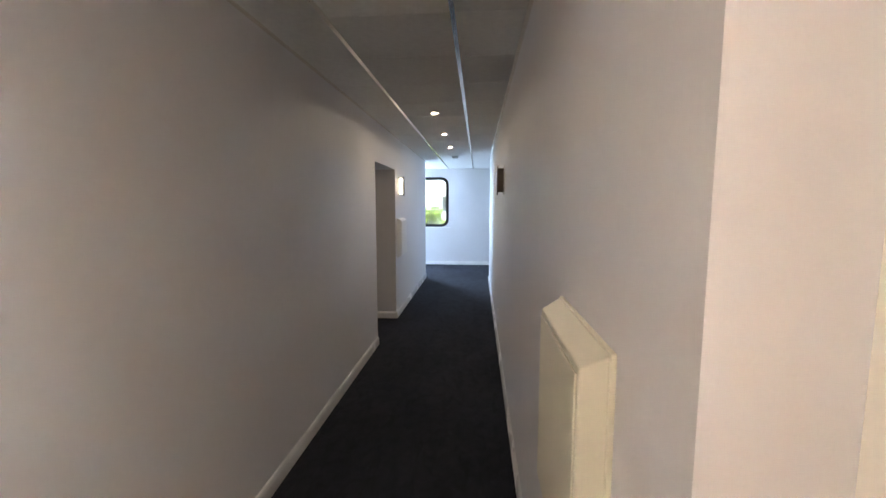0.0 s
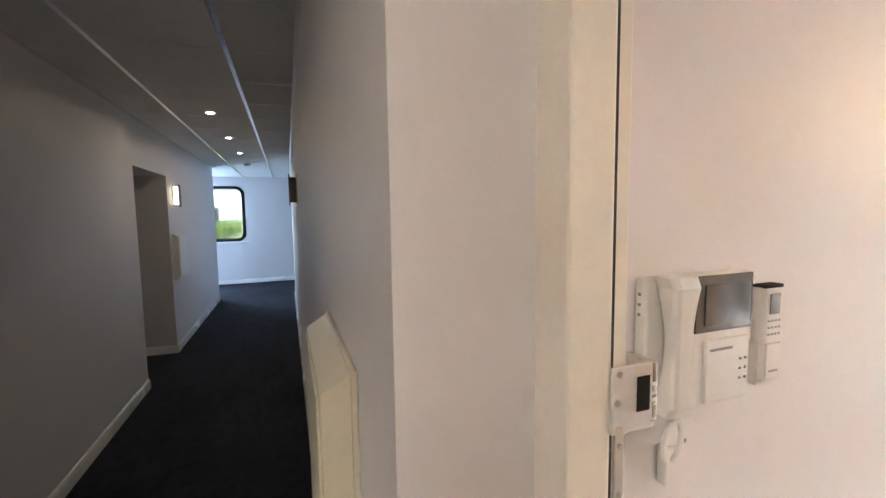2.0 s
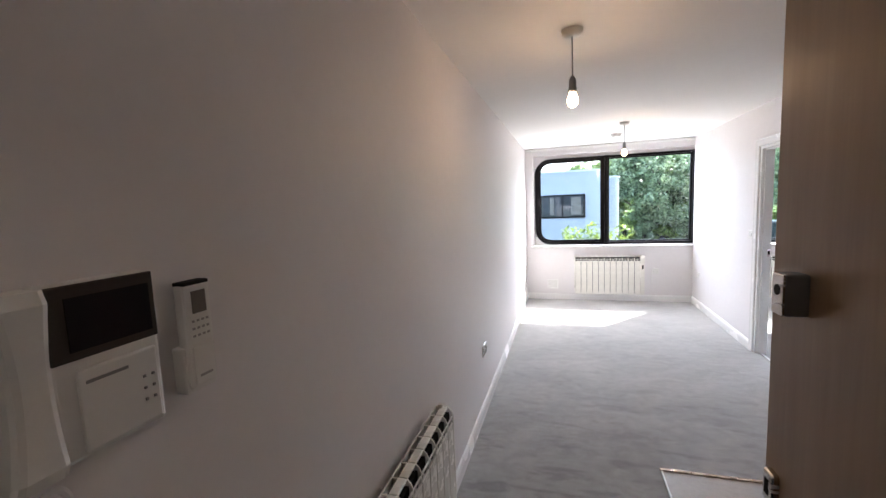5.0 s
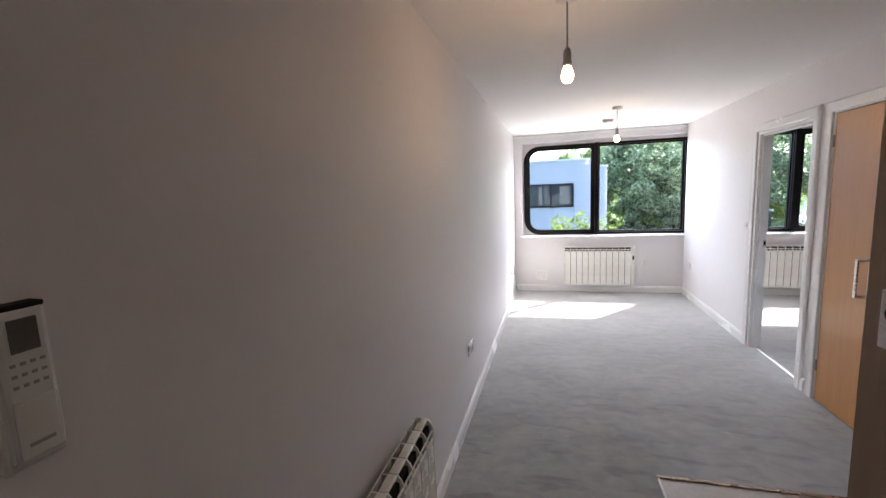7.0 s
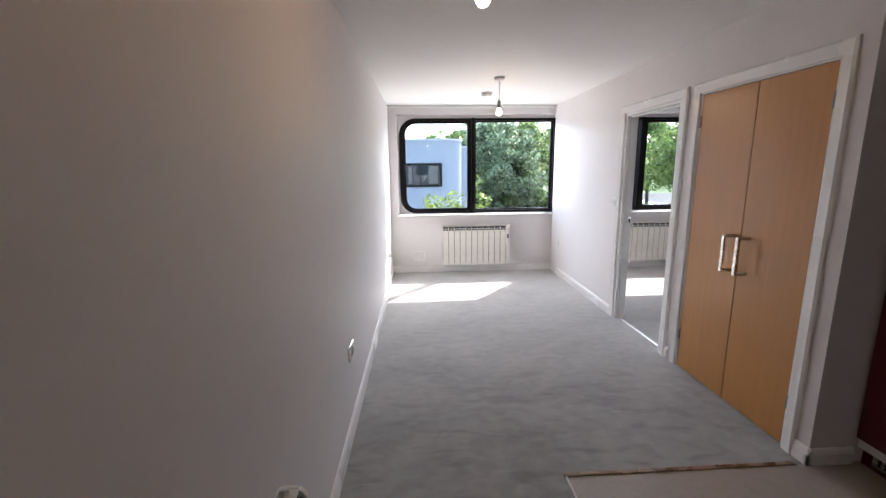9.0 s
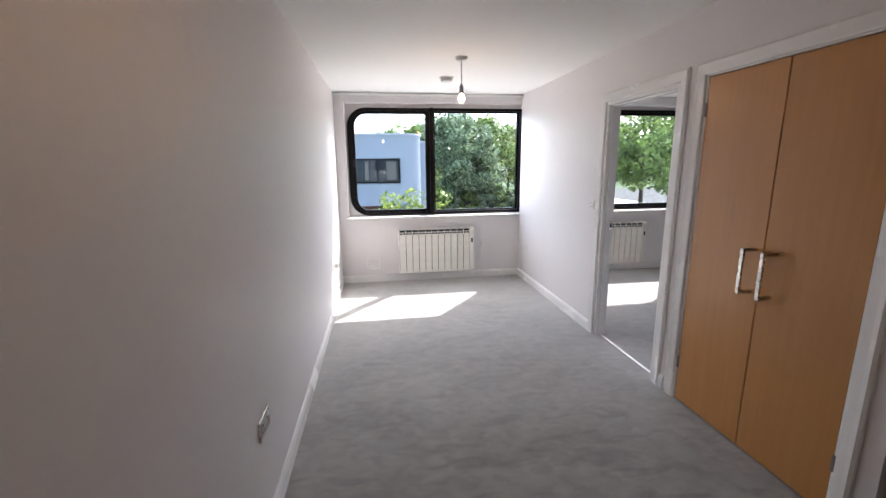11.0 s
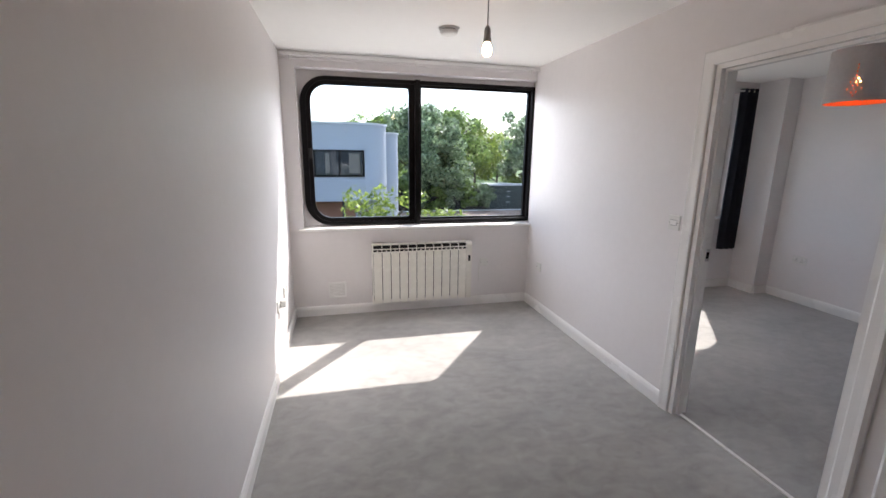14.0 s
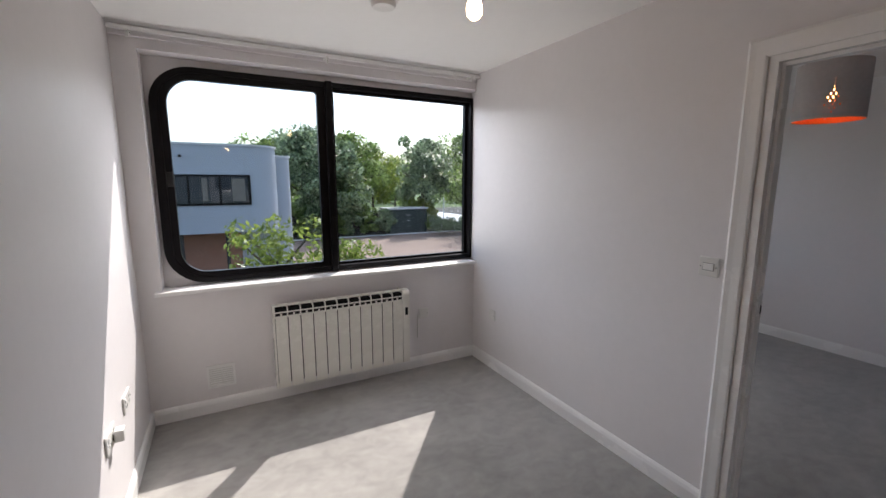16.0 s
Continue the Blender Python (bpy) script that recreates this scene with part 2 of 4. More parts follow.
SCREEN = material("dark_screen", (0.018, 0.018, 0.022), 0.12, var=0.1)
BEZEL = material("screen_bezel", (0.055, 0.048, 0.045), 0.16, var=0.1)
LCD = material("grey_display", (0.16, 0.15, 0.14), 0.2, var=0.1)
NAVY = material("navy_curtain_cloth", (0.022, 0.024, 0.040), 0.9, var=0.25, scale=14, bump=0.4, bump_scale=500)
RED = material("dark_red_gloss", (0.10, 0.012, 0.016), 0.15, var=0.08, scale=3)
SHADE = material("shade_fabric", (0.62, 0.57, 0.55), 0.85, var=0.05, scale=40, bump=0.4, bump_scale=600)
COPPER = material("copper_lining", (0.80, 0.24, 0.07), 0.45, metal=0.35, var=0.1)
PANE = glass("window_glass", (0.76, 0.79, 0.80), 0.02)
LOBBY_PANE = glass("tinted_lobby_glass", (0.24, 0.26, 0.26), 0.02)
BULB = glowing("warm_bulb", (1.0, 0.62, 0.33), 6.0)
DOWNLIGHT = glowing("downlight_lens", (1.0, 0.80, 0.58), 4.0)
FILL_GLOW = glowing("fill_panel_glow", (1.0, 0.81, 0.65), 0.22)
SCONCE = glowing("wall_light_lamp", (1.0, 0.86, 0.64), 0.05)
FILAMENT = glowing("shade_bulb", (1.0, 0.40, 0.12), 3.0)
TARMAC = material("asphalt", (0.060, 0.058, 0.056), 0.9, var=0.25, scale=0.6, bump=0.5, bump_scale=90)
PAVING = material("yard_paving", (0.31, 0.225, 0.185), 0.9, var=0.2, scale=0.5, bump=0.4, bump_scale=60)
GRASS = material("grass", (0.075, 0.13, 0.03), 0.9, var=0.35, scale=1.2, bump=0.8, bump_scale=80)
RENDER_W = material("pale_blue_render", (0.42, 0.45, 0.51), 0.6, var=0.04, scale=0.4)
COPING = material("pale_coping", (0.68, 0.70, 0.72), 0.5, var=0.04)
BRICK = material("brown_brick", (0.38, 0.19, 0.13), 0.85, var=0.25, scale=8)
OUT_GLASS = material("far_window_glass", (0.05, 0.055, 0.06), 0.08, var=0.3, scale=0.8)
BLIND = material("window_blind", (0.20, 0.18, 0.155), 0.8, var=0.1)
DGREEN = material("dark_green_steel", (0.035, 0.055, 0.055), 0.5, var=0.15, scale=1.5)
FENCE = material("dark_timber_fence", (0.045, 0.045, 0.045), 0.85, var=0.3, scale=3)
BARK = material("bark", (0.10, 0.08, 0.06), 0.9, var=0.3, scale=6, bump=0.6, bump_scale=40)
LEAF_A = foliage("leaves_green", (0.040, 0.076, 0.018), (0.42, 0.57, 0.18))
LEAF_B = foliage("leaves_grey_green", (0.042, 0.078, 0.038), (0.50, 0.62, 0.37))
LEAF_C = foliage("leaves_yellow_green", (0.12, 0.18, 0.03), (0.42, 0.50, 0.11))

# ---------------------------------------------------------------- mesh tools


def box(bm, x0, x1, y0, y1, z0, z1, bevel=0.0, seg=2):
    made = bmesh.ops.create_cube(bm, size=1.0)["verts"]
    for v in made:
        v.co = Vector((x0 + (v.co.x + 0.5) * (x1 - x0), y0 + (v.co.y + 0.5) * (y1 - y0), z0 + (v.co.z + 0.5) * (z1 - z0)))
    if bevel:
        edges = list({e for v in made for e in v.link_edges})
        bmesh.ops.bevel(bm, geom=edges, offset=bevel, segments=seg, affect="EDGES", profile=0.5)
    return bm


def tube(bm, a, b, r0, r1=None, seg=20):
    """A closed cylinder or cone from a to b."""
    a, b = Vector(a), Vector(b)
    m = Matrix.Translation((a + b) / 2) @ (b - a).to_track_quat("Z", "Y").to_matrix().to_4x4()
    bmesh.ops.create_cone(bm, cap_ends=True, segments=seg, radius1=r0, radius2=r0 if r1 is None else r1, depth=(b - a).length, matrix=m)
    return bm


def lathe(bm, profile, at=(0, 0, 0), seg=28, caps=True):
    """Turns (radius, height) pairs about z."""
    rings = []
    for r, z in profile:
        rings.append([bm.verts.new((at[0] + r * math.cos(2 * math.pi * i / seg), at[1] + r * math.sin(2 * math.pi * i / seg), at[2] + z)) for i in range(seg)])
    for p, q in zip(rings, rings[1:]):
        for i in range(seg):
            j = (i + 1) % seg
            bm.faces.new((p[i], p[j], q[j], q[i]))
    for ring in (rings[0], rings[-1]) if caps else ():
        if profile[rings.index(ring)][0] > 1e-5:
            bm.faces.new(ring)
    bmesh.ops.remove_doubles(bm, verts=bm.verts[:], dist=1e-6)
    return bm


def outline(y0, y1, z0, z1, radii, n=8):
    """Points round a rectangle in the y-z plane; radii of the corners (y0z0, y1z0, y1z1, y0z1)."""
    pts = []
    for (cy, cz, sy, sz, a0), r in zip(((y0, z0, 1, 1, 180), (y1, z0, -1, 1, 270), (y1, z1, -1, -1, 0), (y0, z1, 1, -1, 90)), radii):
        r = max(r, 0.0004)
        for i in range(n + 1):
            a = radians(a0 + 90 * i / n)
            pts.append((cy + sy * r + r * math.cos(a), cz + sz * r + r * math.sin(a)))
    return pts


def ring(bm, outer, inner, x0, x1):
    """A closed frame between two outlines of as many points, from x0 to x1."""
    loops = [[bm.verts.new((x, y, z)) for y, z in pts] for x in (x0, x1) for pts in (outer, inner)]
    k = len(outer)
    for i in range(k):
        j = (i + 1) % k
        o0, i0, o1, i1 = loops
        bm.faces.new((o0[i], o0[j], i0[j], i0[i]))
        bm.faces.new((o1[j], o1[i], i1[i], i1[j]))
        bm.faces.new((o0[j], o0[i], o1[i], o1[j]))
        bm.faces.new((i0[i], i0[j], i1[j], i1[i]))
    bmesh.ops.recalc_face_normals(bm, faces=bm.faces[:])
    return bm


def slab(bm, pts, x0, x1):
    """A flat plate of an outline in the y-z plane."""
    a = [bm.verts.new((x0, y, z)) for y, z in pts]
    b = [bm.verts.new((x1, y, z)) for y, z in pts]
    bm.faces.new(a), bm.faces.new(b[::-1])
    for i in range(len(pts)):
        j = (i + 1) % len(pts)
        bm.faces.new((a[j], a[i], b[i], b[j]))
    bmesh.ops.recalc_face_normals(bm, faces=bm.faces[:])
    return bm


def mesh_object(name, bm, mat, smooth=False):
    me = bpy.data.meshes.new(name)
    if smooth:
        for f in bm.faces:
            f.smooth = True
    bm.to_mesh(me)
    bm.free()
    me.materials.append(mat)
    return new(name, me)


def part(name, bm, mat, parent, label="", smooth=False):
    ob = mesh_object(name, bm, mat, smooth)
    ob.parent = parent
    return tagged(ob, label) if label else ob


def thing(name, label, category, at=(0, 0, 0), group="", rz=0):
    ob = new(name)
    ob.empty_display_size = 0.1
    ob.matrix_world = pose(*at, 0, 0, rz)
    return tagged(ob, label, category, group)


def structure(name, bm, mat, label, category):
    return tagged(mesh_object(name, bm, mat), label, category, kind="structure")


def B(*args, **kw):
    return box(bmesh.new(), *args, **kw)


# ---------------------------------------------------------------- sizes of the place
WIN_X, RIGHT_Y, CEIL_Z = 8.80, -2.39, 2.39
BED_Y, BED_W = -2.49, -5.33
CORR_L, CORR_R, CORR_Z = 0.42, 1.815, 2.55
END_Y = 10.60
IN_X = 2.075

# ---------------------------------------------------------------- floors
structure("floor_living", B(IN_X, WIN_X + 0.02, RIGHT_Y - 0.05, 0.02, -0.2, 0), CARPET, "grey cut-pile fitted carpet with brushed marks", "carpet")
structure("floor_bedroom", B(4.5, WIN_X + 0.02, BED_W - 0.02, RIGHT_Y - 0.05, -0.2, -0.002), CARPET, "grey cut-pile fitted carpet in the bedroom", "carpet")
structure("floor_kitchen", B(IN_X + 0.002, 4.50, -3.25, -1.13, -0.19, 0.004), LAMINATE, "pale wood-effect kitchen floor beside the carpet", "floor")
structure("floor_corridor", B(-2.0, IN_X, -2.6, END_Y + 0.02, -0.2, -0.001), DARK_CARPET, "dark charcoal corridor carpet", "carpet")

# ---------------------------------------------------------------- walls of the flat
structure("wall_left", B(IN_X, WIN_X + 0.25, 0, 0.2, 0, CEIL_Z + 0.3), WALL, "plain off-white painted living-room wall", "wall")
bm = bmesh.new()
box(bm, 4.50, 4.66, RIGHT_Y - 0.10, RIGHT_Y, 0, CEIL_Z)
box(bm, 4.66, 5.615, RIGHT_Y - 0.10, RIGHT_Y, 2.012, CEIL_Z)
box(bm, 5.615, 5.84, RIGHT_Y - 0.10, RIGHT_Y, 0, CEIL_Z)
box(bm, 5.84, 6.69, RIGHT_Y - 0.10, RIGHT_Y, 2.012, CEIL_Z)
box(bm, 6.69, WIN_X, RIGHT_Y - 0.10, RIGHT_Y, 0, CEIL_Z)
box(bm, WIN_X, WIN_X + 0.16, RIGHT_Y - 0.07, RIGHT_Y - 0.032, 0, CEIL_Z)
structure("wall_right", bm, WALL, "off-white partition wall with a doorway and a cupboard", "wall")
structure("wall_cupboard_side", B(4.50, 4.60, -3.25, RIGHT_Y - 0.10, 0, CEIL_Z), WALL, "short off-white wall beside the kitchen", "wall")
bm = bmesh.new()
Y_A, Y_B = -0.125, -4.93
box(bm, WIN_X, WIN_X + 0.25, BED_W - 0.2, 0, -0.4, 0.842)
box(bm, WIN_X, WIN_X + 0.25, BED_W - 0.2, 0, 2.275, CEIL_Z + 0.3)
box(bm, WIN_X, WIN_X + 0.25, Y_A, 0, 0.842, 2.275)
box(bm, WIN_X, WIN_X + 0.25, BED_W - 0.2, Y_B, 0.842, 2.275)
structure("wall_window", bm, WALL, "off-white outer wall under and round the windows", "wall")
bm = bmesh.new()
box(bm, 4.4, WIN_X, BED_W - 0.2, BED_W, 0, CEIL_Z)
box(bm, 8.47, WIN_X, BED_W, -5.14, 0, CEIL_Z)
structure("wall_bedroom_far", bm, WALL, "off-white bedroom wall with a boxed corner", "wall")
structure("wall_bedroom_end", B(4.40, 4.60, BED_W, -3.25, 0, CEIL_Z), WALL, "plain off-white bedroom wall", "wall")
structure("wall_cupboard_back", B(4.60, 5.75, -3.13, -3.05, 0, CEIL_Z), WALL, "plain wall behind the cupboard", "wall")
structure("wall_cupboard_return", B(5.67, 5.75, -3.05, RIGHT_Y - 0.10, 0, CEIL_Z), WALL, "plain wall between cupboard and bedroom", "wall")
structure("wall_kitchen_back", B(IN_X, 4.50, -3.40, -3.25, 0, CEIL_Z), WALL, "plain kitchen back wall", "wall")
structure("ceiling", B(IN_X - 0.001, WIN_X + 0.25, BED_W - 0.2, 0, CEIL_Z, CEIL_Z + 0.2), CEIL, "plain white painted ceiling", "ceiling")

# ---------------------------------------------------------------- corridor shell
bm = bmesh.new()
box(bm, CORR_R, IN_X, -0.09, 8.30, 0, CORR_Z + 0.2)
box(bm, CORR_R, IN_X, -0.99, -0.09, 2.06, CORR_Z + 0.2)
box(bm, CORR_R, IN_X, -3.40, -0.99, 0, CORR_Z + 0.2)
structure("wall_corridor_right", bm, CORR, "pale grey corridor wall round the flat entrance", "wall")
bm = bmesh.new()
box(bm, CORR_L - 0.2, CORR_L, -2.6, 4.08, 0, CORR_Z)
box(bm, CORR_L - 0.2, CORR_L, 4.08, 5.20, 2.10, CORR_Z)
box(bm, CORR_L - 0.2, CORR_L, 5.20, 8.57, 0, CORR_Z)
box(bm, -0.9, CORR_L - 0.2, 3.88, 4.08, 0, CORR_Z)
box(bm, -0.9, CORR_L - 0.2, 5.20, 5.40, 0, CORR_Z)
box(bm, -1.1, -0.9, 3.88, 5.40, 0, CORR_Z)
box(bm, -0.9, CORR_L - 0.2, 4.08, 5.20, 2.10, CORR_Z)
structure("wall_corridor_left", bm, CORR, "pale grey corridor wall with a door recess", "wall")
structure("wall_corridor_back", B(CORR_L, CORR_R, -2.8, -2.6, 0, CORR_Z), CORR, "plain corridor end wall", "wall")
# window's unseen left part is widened to let more daylight into the lobby
EW = (-1.75, 0.79, 1.02, 2.34)
bm = bmesh.new()
box(bm, -2.0, 4.0, END_Y, END_Y + 0.25, 0, EW[2])
box(bm, -2.0, 4.0, END_Y, END_Y + 0.25, EW[3], CORR_Z + 0.2)
box(bm, -2.0, EW[0], END_Y, END_Y + 0.25, EW[2], EW[3])
box(bm, EW[1], 4.0, END_Y, END_Y + 0.25, EW[2], EW[3])
structure("wall_corridor_end", bm, CORR, "pale grey lobby wall with a window", "wall")
structure("wall_lobby_left", B(-2.2, -2.0, 8.37, END_Y + 0.25, 0, CORR_Z + 0.2), CORR, "plain lobby wall", "wall")
structure("wall_lobby_near_left", B(-2.0, CORR_L - 0.2, 8.37, 8.57, 0, CORR_Z), CORR, "plain lobby wall", "wall")
structure("wall_lobby_right", B(4.0, 4.2, 8.10, END_Y + 0.25, 0, CORR_Z + 0.2), CORR, "plain lobby wall", "wall")
structure("wall_lobby_near_right", B(IN_X, 4.0, 8.10, 8.30, 0, CORR_Z + 0.2), CORR, "plain lobby wall", "wall")
structure("floor_lobby", B(IN_X, 4.0, 8.30, END_Y + 0.02, -0.2, -0.001), DARK_CARPET, "dark charcoal lobby carpet", "carpet")
# suspended ceiling: tiles in a grid of tees
bm = bmesh.new()
box(bm, -2.2, 4.2, -2.8, END_Y, CORR_Z + 0.05, CORR_Z + 0.2)
for i in range(22):
    y = -2.6 + 0.6 * i
    for x0, x1 in ((CORR_L, 0.79), (0.805, 1.43), (1.445, CORR_R)):
        box(bm, x0 + 0.004, x1 - 0.004, y + 0.002, y + 0.598, CORR_Z + 0.006, CORR_Z + 0.03, 0.001, 1)
box(bm, -2.0, CORR_L - 0.001, 8.57, END_Y, CORR_Z + 0.008, CORR_Z + 0.03)
box(bm, CORR_R, 4.0, 8.30, END_Y, CORR_Z + 0.008, CORR_Z + 0.03)
structure("ceiling_corridor", bm, TILE, "suspended ceiling of pale mineral tiles", "ceiling")
bm = bmesh.new()
for x in (0.797, 1.437):
    box(bm, x - 0.012, x + 0.012, -2.6, END_Y, CORR_Z - 0.002, CORR_Z + 0.004)
structure("trim_ceiling_grid", bm, TEE, "white metal ceiling grid tees", "trim")
bm = bmesh.new()
for i in range(22):
    for x0, x1 in ((CORR_L + 0.022, 0.785), (0.809, 1.425), (1.449, CORR_R - 0.022)):
        box(bm, x0, x1, -2.612 + 0.6 * i, -2.588 + 0.6 * i, CORR_Z + 0.0045, CORR_Z + 0.009)
structure("trim_ceiling_cross_tees", bm, TILE, "matt painted cross tees of the ceiling grid", "trim")
bm = bmesh.new()
box(bm, CORR_R - 0.022, CORR_R, -2.6, 8.30, CORR_Z - 0.004, CORR_Z + 0.004)
box(bm, CORR_L, CORR_L + 0.022, -2.6, 8.57, CORR_Z - 0.004, CORR_Z + 0.004)
structure("trim_ceiling_edge", bm, TEE, "white metal edge angle of the ceiling grid", "trim")

# ---------------------------------------------------------------- skirting
SK, SKT = 0.095, 0.016


def skirting(name, runs, mat=GLOSS):
    """Runs of board: (x0, y0, x1, y1, side), the side being the way it stands out from the wall."""
    bm = bmesh.new()
    for x0, y0, x1, y1, (sx, sy) in runs:
        prof = ((0, 0), (SKT, 0), (SKT, SK - 0.03), (SKT - 0.004, SK - 0.012), (0.007, SK - 0.003), (0.005, SK), (0, SK))
        ends = [[bm.verts.new((x + sx * d, y + sy * d, z)) for d, z in prof] for x, y in ((x0, y0), (x1, y1))]
        for i in range(len(prof)):
            j = (i + 1) % len(prof)
            bm.faces.new((ends[0][i], ends[0][j], ends[1][j], ends[1][i]))
        bm.faces.new(ends[0]), bm.faces.new(ends[1])
    bmesh.ops.recalc_face_normals(bm, faces=bm.faces[:])
    return structure(name, bm, mat, "white gloss-painted skirting board", "skirting")


skirting("baseboard_left", [(IN_X, 0, WIN_X, 0, (0, -1))])
skirting("baseboard_window", [(WIN_X, -SKT, WIN_X, RIGHT_Y + SKT, (-1, 0))])
skirting("baseboard_right", [(6.765, RIGHT_Y, WIN_X, RIGHT_Y, (0, 1)), (5.727, RIGHT_Y, 5.766, RIGHT_Y, (0, 1)), (4.484, RIGHT_Y, 4.578, RIGHT_Y, (0, 1))])
skirting("baseboard_kitchen_side", [(4.50, RIGHT_Y + SKT, 4.50, -2.62, (-1, 0))])
skirting("baseboard_bedroom", [(WIN_X, BED_Y, WIN_X, -5.14, (-1, 0)), (8.47, -5.14, WIN_X - SKT, -5.14, (0, 1)), (8.47, -5.14, 8.47, BED_W, (-1, 0)), (4.6, BED_W, 8.47, BED_W, (0, 1))])
skirting("baseboard_corridor_right", [(CORR_R, -0.09, CORR_R, 8.30, (-1, 0)), (CORR_R - SKT, 8.30, 4.0, 8.30, (0, 1))])
skirting("baseboard_corridor_left", [(CORR_L, -2.6, CORR_L, 4.08, (1, 0)), (CORR_L, 5.20, CORR_L, 8.57, (1, 0)), (-0.9, 5.20, CORR_L + SKT, 5.20, (0, -1))])
skirting("baseboard_corridor_end", [(-2.0, END_Y, 4.0, END_Y, (0, -1))])

# ---------------------------------------------------------------- windows


def room_window(name, label, y_round, y_square, latch_y):
    """Black framed slider with two rounded corners at its outer end, in the window wall's plane."""
    win = tagged(new(name), label, "window", kind="structure")
    lo, hi = min(y_round, y_square), max(y_round, y_square)
    left = y_round == hi
    z0, z1, X = 0.872, 2.228, 8.925

    def corner(r):
        return (0, r, r, 0) if left else (r, 0, 0, r)

    def cut(d_round, d_square, dz, r):
        a = lo + (d_square if left else d_round)
        b = hi - (d_round if left else d_square)
        return outline(a, b, z0 + dz, z1 - dz, corner(r))

    part("window_frame", ring(bmesh.new(), cut(0, 0, 0, 0.235), cut(0.05, 0.028, 0.034, 0.195), X - 0.03, X + 0.07), BLACK, win, "glossy black outer frame with rounded corners")
    mid = (lo + hi) / 2 + (0.07 if left else -0.07)
    m0, m1 = mid - 0.035, mid + 0.035
    # sliding leaf at the rounded end, fixed pane at the square end
    if left:
        leaf_o = outline(m0, hi - 0.045, z0 + 0.030, z1 - 0.030, (0, 0.20, 0.20, 0))
        leaf_i = outline(m0 + 0.118, hi - 0.090, z0 + 0.072, z1 - 0.072, (0.02, 0.15, 0.15, 0.02))
        fix_o = outline(lo + 0.024, m1 + 0.01, z0 + 0.03, z1 - 0.03, (0, 0, 0, 0))
        fix_i = outline(lo + 0.052, m0 - 0.012, z0 + 0.052, z1 - 0.052, (0.006,) * 4)
    else:
        leaf_o = outline(lo + 0.045, m1, z0 + 0.030, z1 - 0.030, (0.20, 0, 0, 0.20))
        leaf_i = outline(lo + 0.090, m1 - 0.118, z0 + 0.072, z1 - 0.072, (0.15, 0.02, 0.02, 0.15))
        fix_o = outline(m0 - 0.01, hi - 0.024, z0 + 0.03, z1 - 0.03, (0, 0, 0, 0))
        fix_i = outline(m1 + 0.012, hi - 0.052, z0 + 0.052, z1 - 0.052, (0.006,) * 4)
    sash = part("sash", ring(bmesh.new(), leaf_o, leaf_i, X - 0.022, X + 0.018), BLACK, win)
    part("fixed_frame", ring(bmesh.new(), fix_o, fix_i, X + 0.022, X + 0.058), BLACK, win)
    part("mullion", B(X - 0.052, X + 0.02, mid - 0.022, mid + 0.026, z0 - 0.004, z1 + 0.006, bevel=0.006), BLACK, win)
    p1 = part("pane", slab(bmesh.new(), leaf_i, X - 0.004, X), PANE, sash)
    p2 = part("pane", slab(bmesh.new(), fix_i, X + 0.038, X + 0.042), PANE, win)
    p1.visible_shadow = p2.visible_shadow = False
    # white surround that fills the square reveal behind the rounded corners
    y_end = Y_A if left else Y_B
    bm = bmesh.new()
    sq = outline(lo if left else Y_B, Y_A if left else hi, 0.842, 2.275, (0, 0, 0, 0))
    ring(bm, sq, cut(0.004, -0.002, 0.004, 0.233), X + 0.004, X + 0.06)
    part("surround", bm, WALL, win, "white board round the rounded frame")
    catch = part("latch", B(X - 0.034, X - 0.02, latch_y - 0.018, latch_y + 0.018, 1.50, 1.59, bevel=0.004), GASKET, sash, "small dark latch on the sash")
    return win


room_window("window_1", "black-framed sliding window with rounded outer corners over a radiator", -0.145, -2.424, -0.215)
room_window("window_2", "black-framed bedroom window with rounded outer corners", -4.865, -2.456, -4.795)
structure("window_sill_living", B(8.755, 8.92, RIGHT_Y + 0.002, -0.085, 0.836, 0.862, bevel=0.006), GLOSS, "white painted window board", "window sill")
structure("window_sill_bedroom", B(8.755, 8.92, -4.97, BED_Y - 0.002, 0.836, 0.862, bevel=0.006), GLOSS, "white painted bedroom window board", "window sill")

bm = bmesh.new()
win3 = tagged(new("window_3"), "black-framed rounded window at the corridor's far end", "window", kind="structure")


def turned(bm, y):
    """Turns a frame of the y-z plane into the x-z plane at y."""
    for v in bm.verts:
        v.co = Vector((v.co.y, y + v.co.x, v.co.z))
    bmesh.ops.recalc_face_normals(bm, faces=bm.faces[:])
    return bm


w_o, w_i = outline(EW[0], EW[1], EW[2], EW[3], (0.2,) * 4), outline(EW[0] + 0.075, EW[1] - 0.075, EW[2] + 0.065, EW[3] - 0.065, (0.15,) * 4)
part("window_frame", turned(ring(bmesh.new(), w_o, w_i, -0.01, 0.06), END_Y + 0.03), BLACK, win3)
p3 = part("pane", turned(slab(bmesh.new(), w_i, 0, 0.005), END_Y + 0.05), LOBBY_PANE, win3)
p3.visible_shadow = False
part("surround", turned(ring(bmesh.new(), outline(EW[0], EW[1], EW[2], EW[3], (0,) * 4), w_o, 0.0, 0.05), END_Y + 0.04), CORR, win3)
structure("window_sill_corridor", B(EW[0] - 0.05, EW[1] + 0.05, END_Y - 0.05, END_Y + 0.02, EW[2] - 0.03, EW[2] - 0.004, bevel=0.005), GLOSS, "white painted window board", "window sill")

# ---------------------------------------------------------------- door cases and doors


